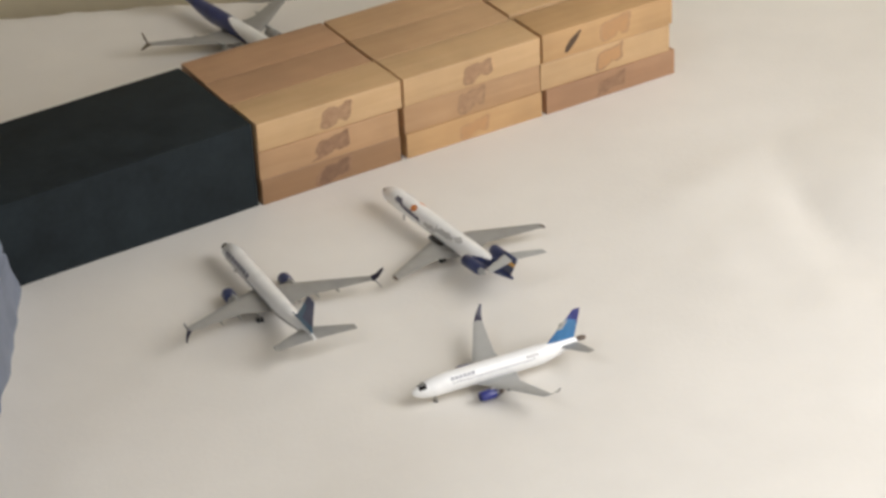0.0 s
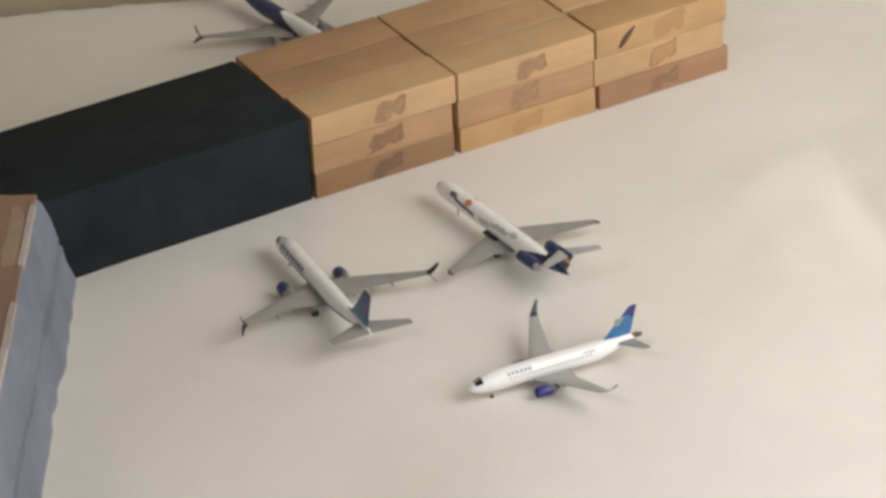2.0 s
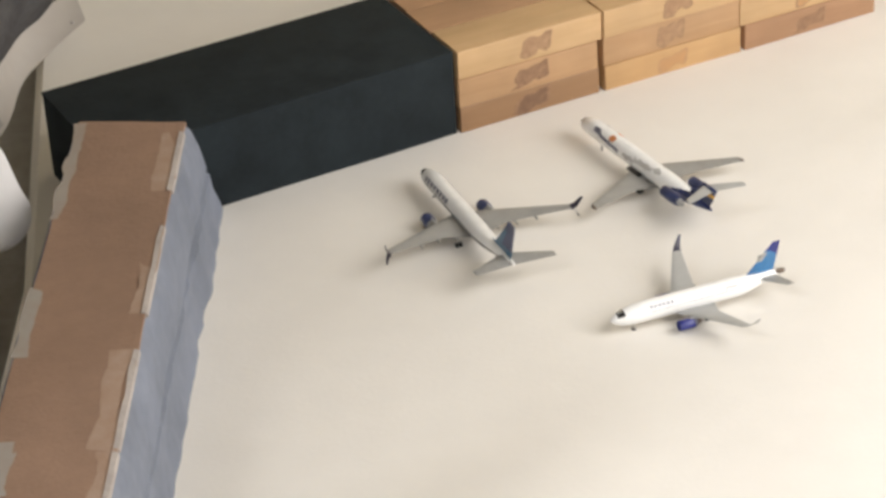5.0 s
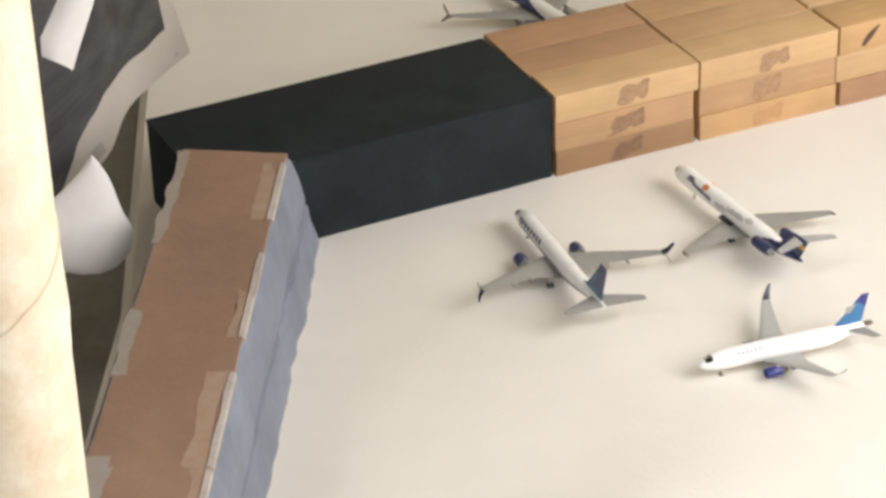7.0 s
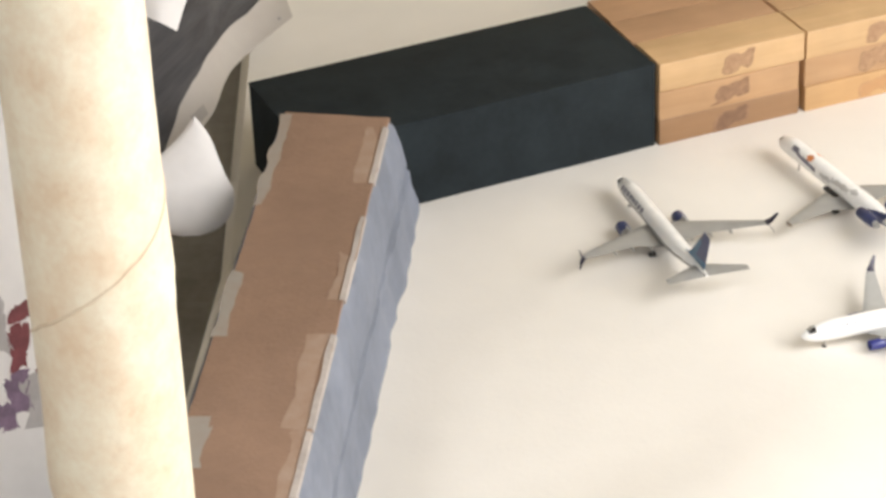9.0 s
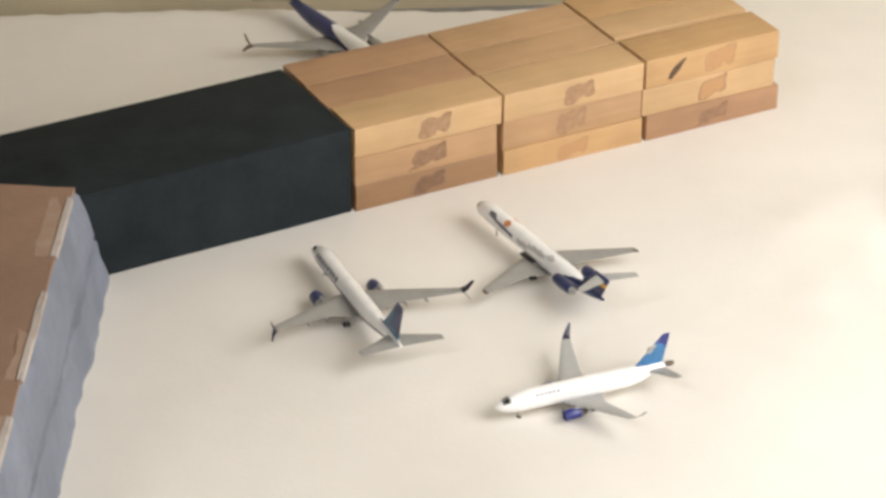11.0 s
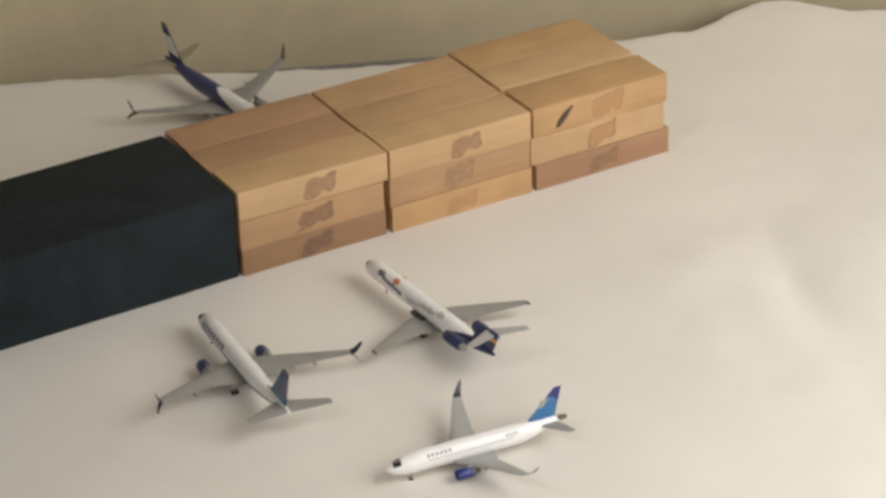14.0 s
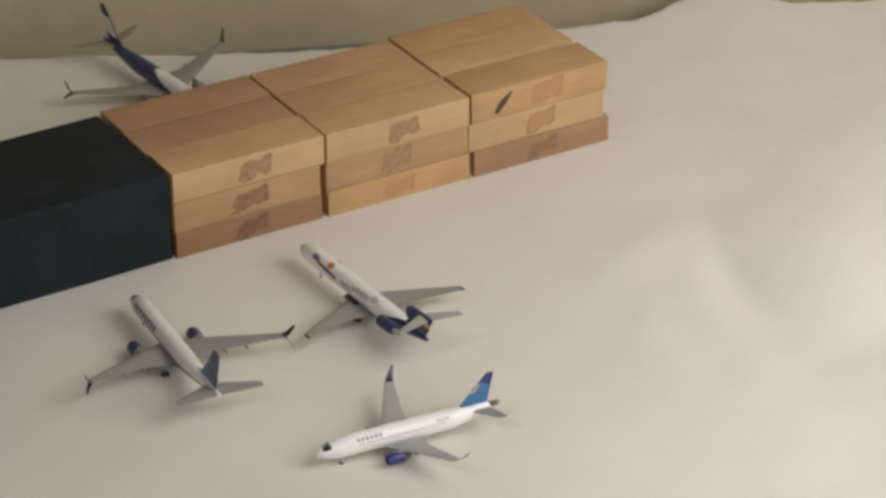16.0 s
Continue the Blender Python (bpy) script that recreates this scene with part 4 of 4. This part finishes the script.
PHOTO_LOW = [(-0.1101, 0.1758, 0.0130), (-0.1525, 0.1420, 0.0097), (-0.1748, 0.1103, 0.0040), (-0.1998, 0.0902, -0.0026), (-0.2373, 0.0576, -0.0173)]
PHOTO_TOP = [(-0.0971, 0.2536, 0.0197), (-0.1267, 0.2214, 0.0474), (-0.1598, 0.1752, 0.0748), (-0.1928, 0.1351, 0.0912), (-0.2290, 0.1002, 0.1040)]


def photo(a, b):
    p, q = spline(PHOTO_LOW, a), spline(PHOTO_TOP, a)
    return p + (q - p) * b + Vector((0.002, 0.003, -0.002)) * math.sin(math.pi * b) * (0.3 + a)


photo_root = thing("photo_print", "curled glossy print with a dark picture and a white border", "photo print")
sheet("paper", (0, 1), (0, 1), photo, M_GREYPAPER, photo_root, "white bordered photo paper")
ALONG = Vector((-0.71, -0.70, -0.065)).to_track_quat("X", "Z").to_matrix().to_4x4()
PICTURE_LOW = [(0.09, 0.385), (0.19, 0.30), (0.48, 0.30), (0.58, 0.25), (0.68, 0.205), (0.73, 0.14), (0.79, 0.08), (0.90, 0.03), (1.0, 0.02)]


def picture_at(a, b):
    a = 0.09 + 0.91 * a
    low = curve(PICTURE_LOW, a)
    return photo(a, low + (1 - low) * b)


sheet("picture", (0, 1), (0, 1), picture_at, M_PRINT, photo_root, "dark streaked picture", lift=0.0005, thick=0.0002, m=ALONG)


def stain_at(a, b):
    return photo(0.52 + 0.09 * a + 0.03 * b, 0.03 + 0.07 * b)


sheet("stain", (0, 1), (0, 1), stain_at, M_STAIN, photo_root, "grey smudge on the border", lift=0.0005, thick=0.0001)
bm = bmesh.new()
bmesh.ops.create_uvsphere(bm, u_segments=10, v_segments=6, radius=0.0013)
part("pin_hole", bm, M_STAIN, photo_root, "small punched hole", m=Matrix.Translation(photo(0.062, 0.075)))

roll_root = thing("rolled_paper", "loosely rolled white paper with curling flaps", "rolled paper")
RA = Vector((-0.2584, -0.0007, 0))


def roll(a, b):
    t = a * 2 * math.pi * 1.2
    r = 0.016 + 0.004 * a
    return (RA.x + r * math.cos(t), RA.y + r * math.sin(t), DESK_Z + 0.0005 + b * 0.165)


sheet("roll", (0, 1), (0, 1), roll, M_PAPER, roll_root, "upright white paper roll")
E_X, E_Z = Vector((0.958, -0.283, -0.045)).normalized(), Vector((-0.05, 0.530, 0.846)).normalized()
TO_EYE = Vector((-0.240, -0.830, 0.504)).normalized()
CONE_C = Vector((-0.2281, -0.0174, 0.0445))


def drop(a, b):
    """A curled paper end: pointed above, rounded below."""
    x = (a - 0.5) * 2
    h = b
    w = 0.0222 * (1 - max(0, (h - 0.38) / 0.62)) ** 1.0 * math.sqrt(max(0.0, 1 - (max(0, 0.38 - h) / 0.385) ** 2))
    cx = 0.0150 * smooth_step(0.3, 1.0, h)
    return CONE_C + E_X * (cx + w * x) + E_Z * (-0.021 + 0.050 * h) + TO_EYE * (0.006 * math.sqrt(max(0, 1 - 0.85 * x * x)) * (0.4 + w / 0.03))


sheet("curled_end", (0, 1), (0, 1), drop, M_PAPER, roll_root, "white curled paper end")
FLAP_LEFT = [(-0.2298, -0.0034, 0.1161), (-0.2293, -0.0019, 0.1233), (-0.2213, 0.0007, 0.1344), (-0.2130, 0.0031, 0.1458)]
FLAP_RIGHT = [(-0.2189, -0.0060, 0.1084), (-0.2151, -0.0044, 0.1160), (-0.2064, -0.0008, 0.1321), (-0.2000, 0.0017, 0.1444)]


def flap(a, b):
    x = b * 3
    i = min(2, int(x))
    p, q = (Vector(side[i]).lerp(Vector(side[i + 1]), x - i) for side in (FLAP_LEFT, FLAP_RIGHT))
    return p.lerp(q, a) + TO_EYE * 0.003 * math.sin(math.pi * a)


sheet("folded_flap", (0, 1), (0, 1), flap, M_PAPER, roll_root, "white folded paper corner")

# ---- white carton with printed blotches ----
root = thing("white_carton", "white carton with a dark red and purple print", "carton", pose(-0.3290, -0.2096, DESK_Z, 0, 0, 0))
CW, CD, CH = 0.16, 0.05, 0.27
CAR = Matrix.Rotation(radians(-10), 4, "Z")
bm = block_bm((-CW, 0, 0), (0.0, CD, CH), 0.003, 3)
part("body", bm, M_PAPER, root, m=CAR)
for name, x, z, w, h, material, seed in (
    ("red_print", -0.0060, 0.1725, 0.0065, 0.0075, M_RED, 21), ("red_print", -0.0085, 0.1590, 0.0070, 0.0170, M_RED, 22), ("red_print", -0.0010, 0.1480, 0.0050, 0.0090, M_RED, 23),
    ("purple_print", -0.0100, 0.1420, 0.0090, 0.0150, M_PURPLE, 24), ("purple_print", -0.0150, 0.1330, 0.0060, 0.0120, M_PURPLE, 25), ("grey_print", -0.0040, 0.1380, 0.0120, 0.0200, M_GREYINK, 26), ("grey_print", -0.0140, 0.1680, 0.0070, 0.0200, M_GREYINK, 27),
):
    part(name, blotch(w, h, seed, 0.4, 0.5), material, root, "printed blotch of ink", smooth=False, m=CAR @ pose(x, 0.0, z - 0.0316))

# ---- the four models ----
blue_fin_livery = dict(
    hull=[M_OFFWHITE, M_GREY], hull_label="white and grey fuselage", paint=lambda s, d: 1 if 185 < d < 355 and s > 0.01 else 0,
    length=0.0945, wing_back=0.0046, rise=0.0028, tail_low=0.0004, tail_back=0.0026, winglet=M_WINGLET, cowl=M_NAVY, fin=[M_BLUE, M_NAVY], fin_label="blue tail fin with a darker tip", fin_paint=lambda i, k: 1 if i >= 4 or (i >= 2 and k in (2, 3)) else 0,
)


def heading(x, y, deg, scale=1.0, bank=0.0):
    """Nose at x, y; deg: the way it points, from +x to the left; bank: how far it leans to its right."""
    return pose(x, y, 0.00012 * abs(bank), bank, 0, deg) @ Matrix.Scale(scale, 4)


jet, h = narrow_jet("model_airliner", "white and grey twin-jet model with a blue tail fin", heading(-0.0340, -0.0332, 86.1, 1.005, 1.0), blue_fin_livery)
title(h, jet, 0.0115, 0.0360, 10, 42, 8, M_SLATE)
# small flat patch, whiter than the hull, on top behind the wing root
bm = bmesh.new()
h.patch(bm, 0.0455, 0.0490, 84, 96)
part("white_top_patch", bm, M_WHITE, jet)

navy_tail_livery = dict(
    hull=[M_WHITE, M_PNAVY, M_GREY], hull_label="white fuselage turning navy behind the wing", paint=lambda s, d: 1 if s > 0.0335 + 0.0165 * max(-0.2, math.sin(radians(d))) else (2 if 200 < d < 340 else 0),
    tailplane=M_DULL, tip_upright=0.0022, fin_slim=0.16, winglet=M_PALEBROWN, cowl=M_GREY, fin=[M_PNAVY, M_OFFWHITE, M_BROWN], fin_label="navy patterned tail fin with a brown tip", fin_paint=lambda i, k: (0, 1 if k in (2, 3) else 0, 1 if k in (0, 1, 4, 5) else 2, 1 if k in (0, 1, 4, 5) else 0, 0, 2)[i],
)
narrow_jet("model_airliner", "white twin-jet model with a navy tail behind the blocks", heading(0.0725, 0.1030, -83.5, 1.055, 2.0), navy_tail_livery)
tee_tail_jet("model_airliner", "white rear-engined model with a navy tail and painted sides", heading(0.0458, -0.0335, 92.4, 0.998, 1.0))
regional_jet("model_airliner", "small white twin-jet model with a bright blue fin", heading(-0.0252, -0.1789, 174.5, 0.945))
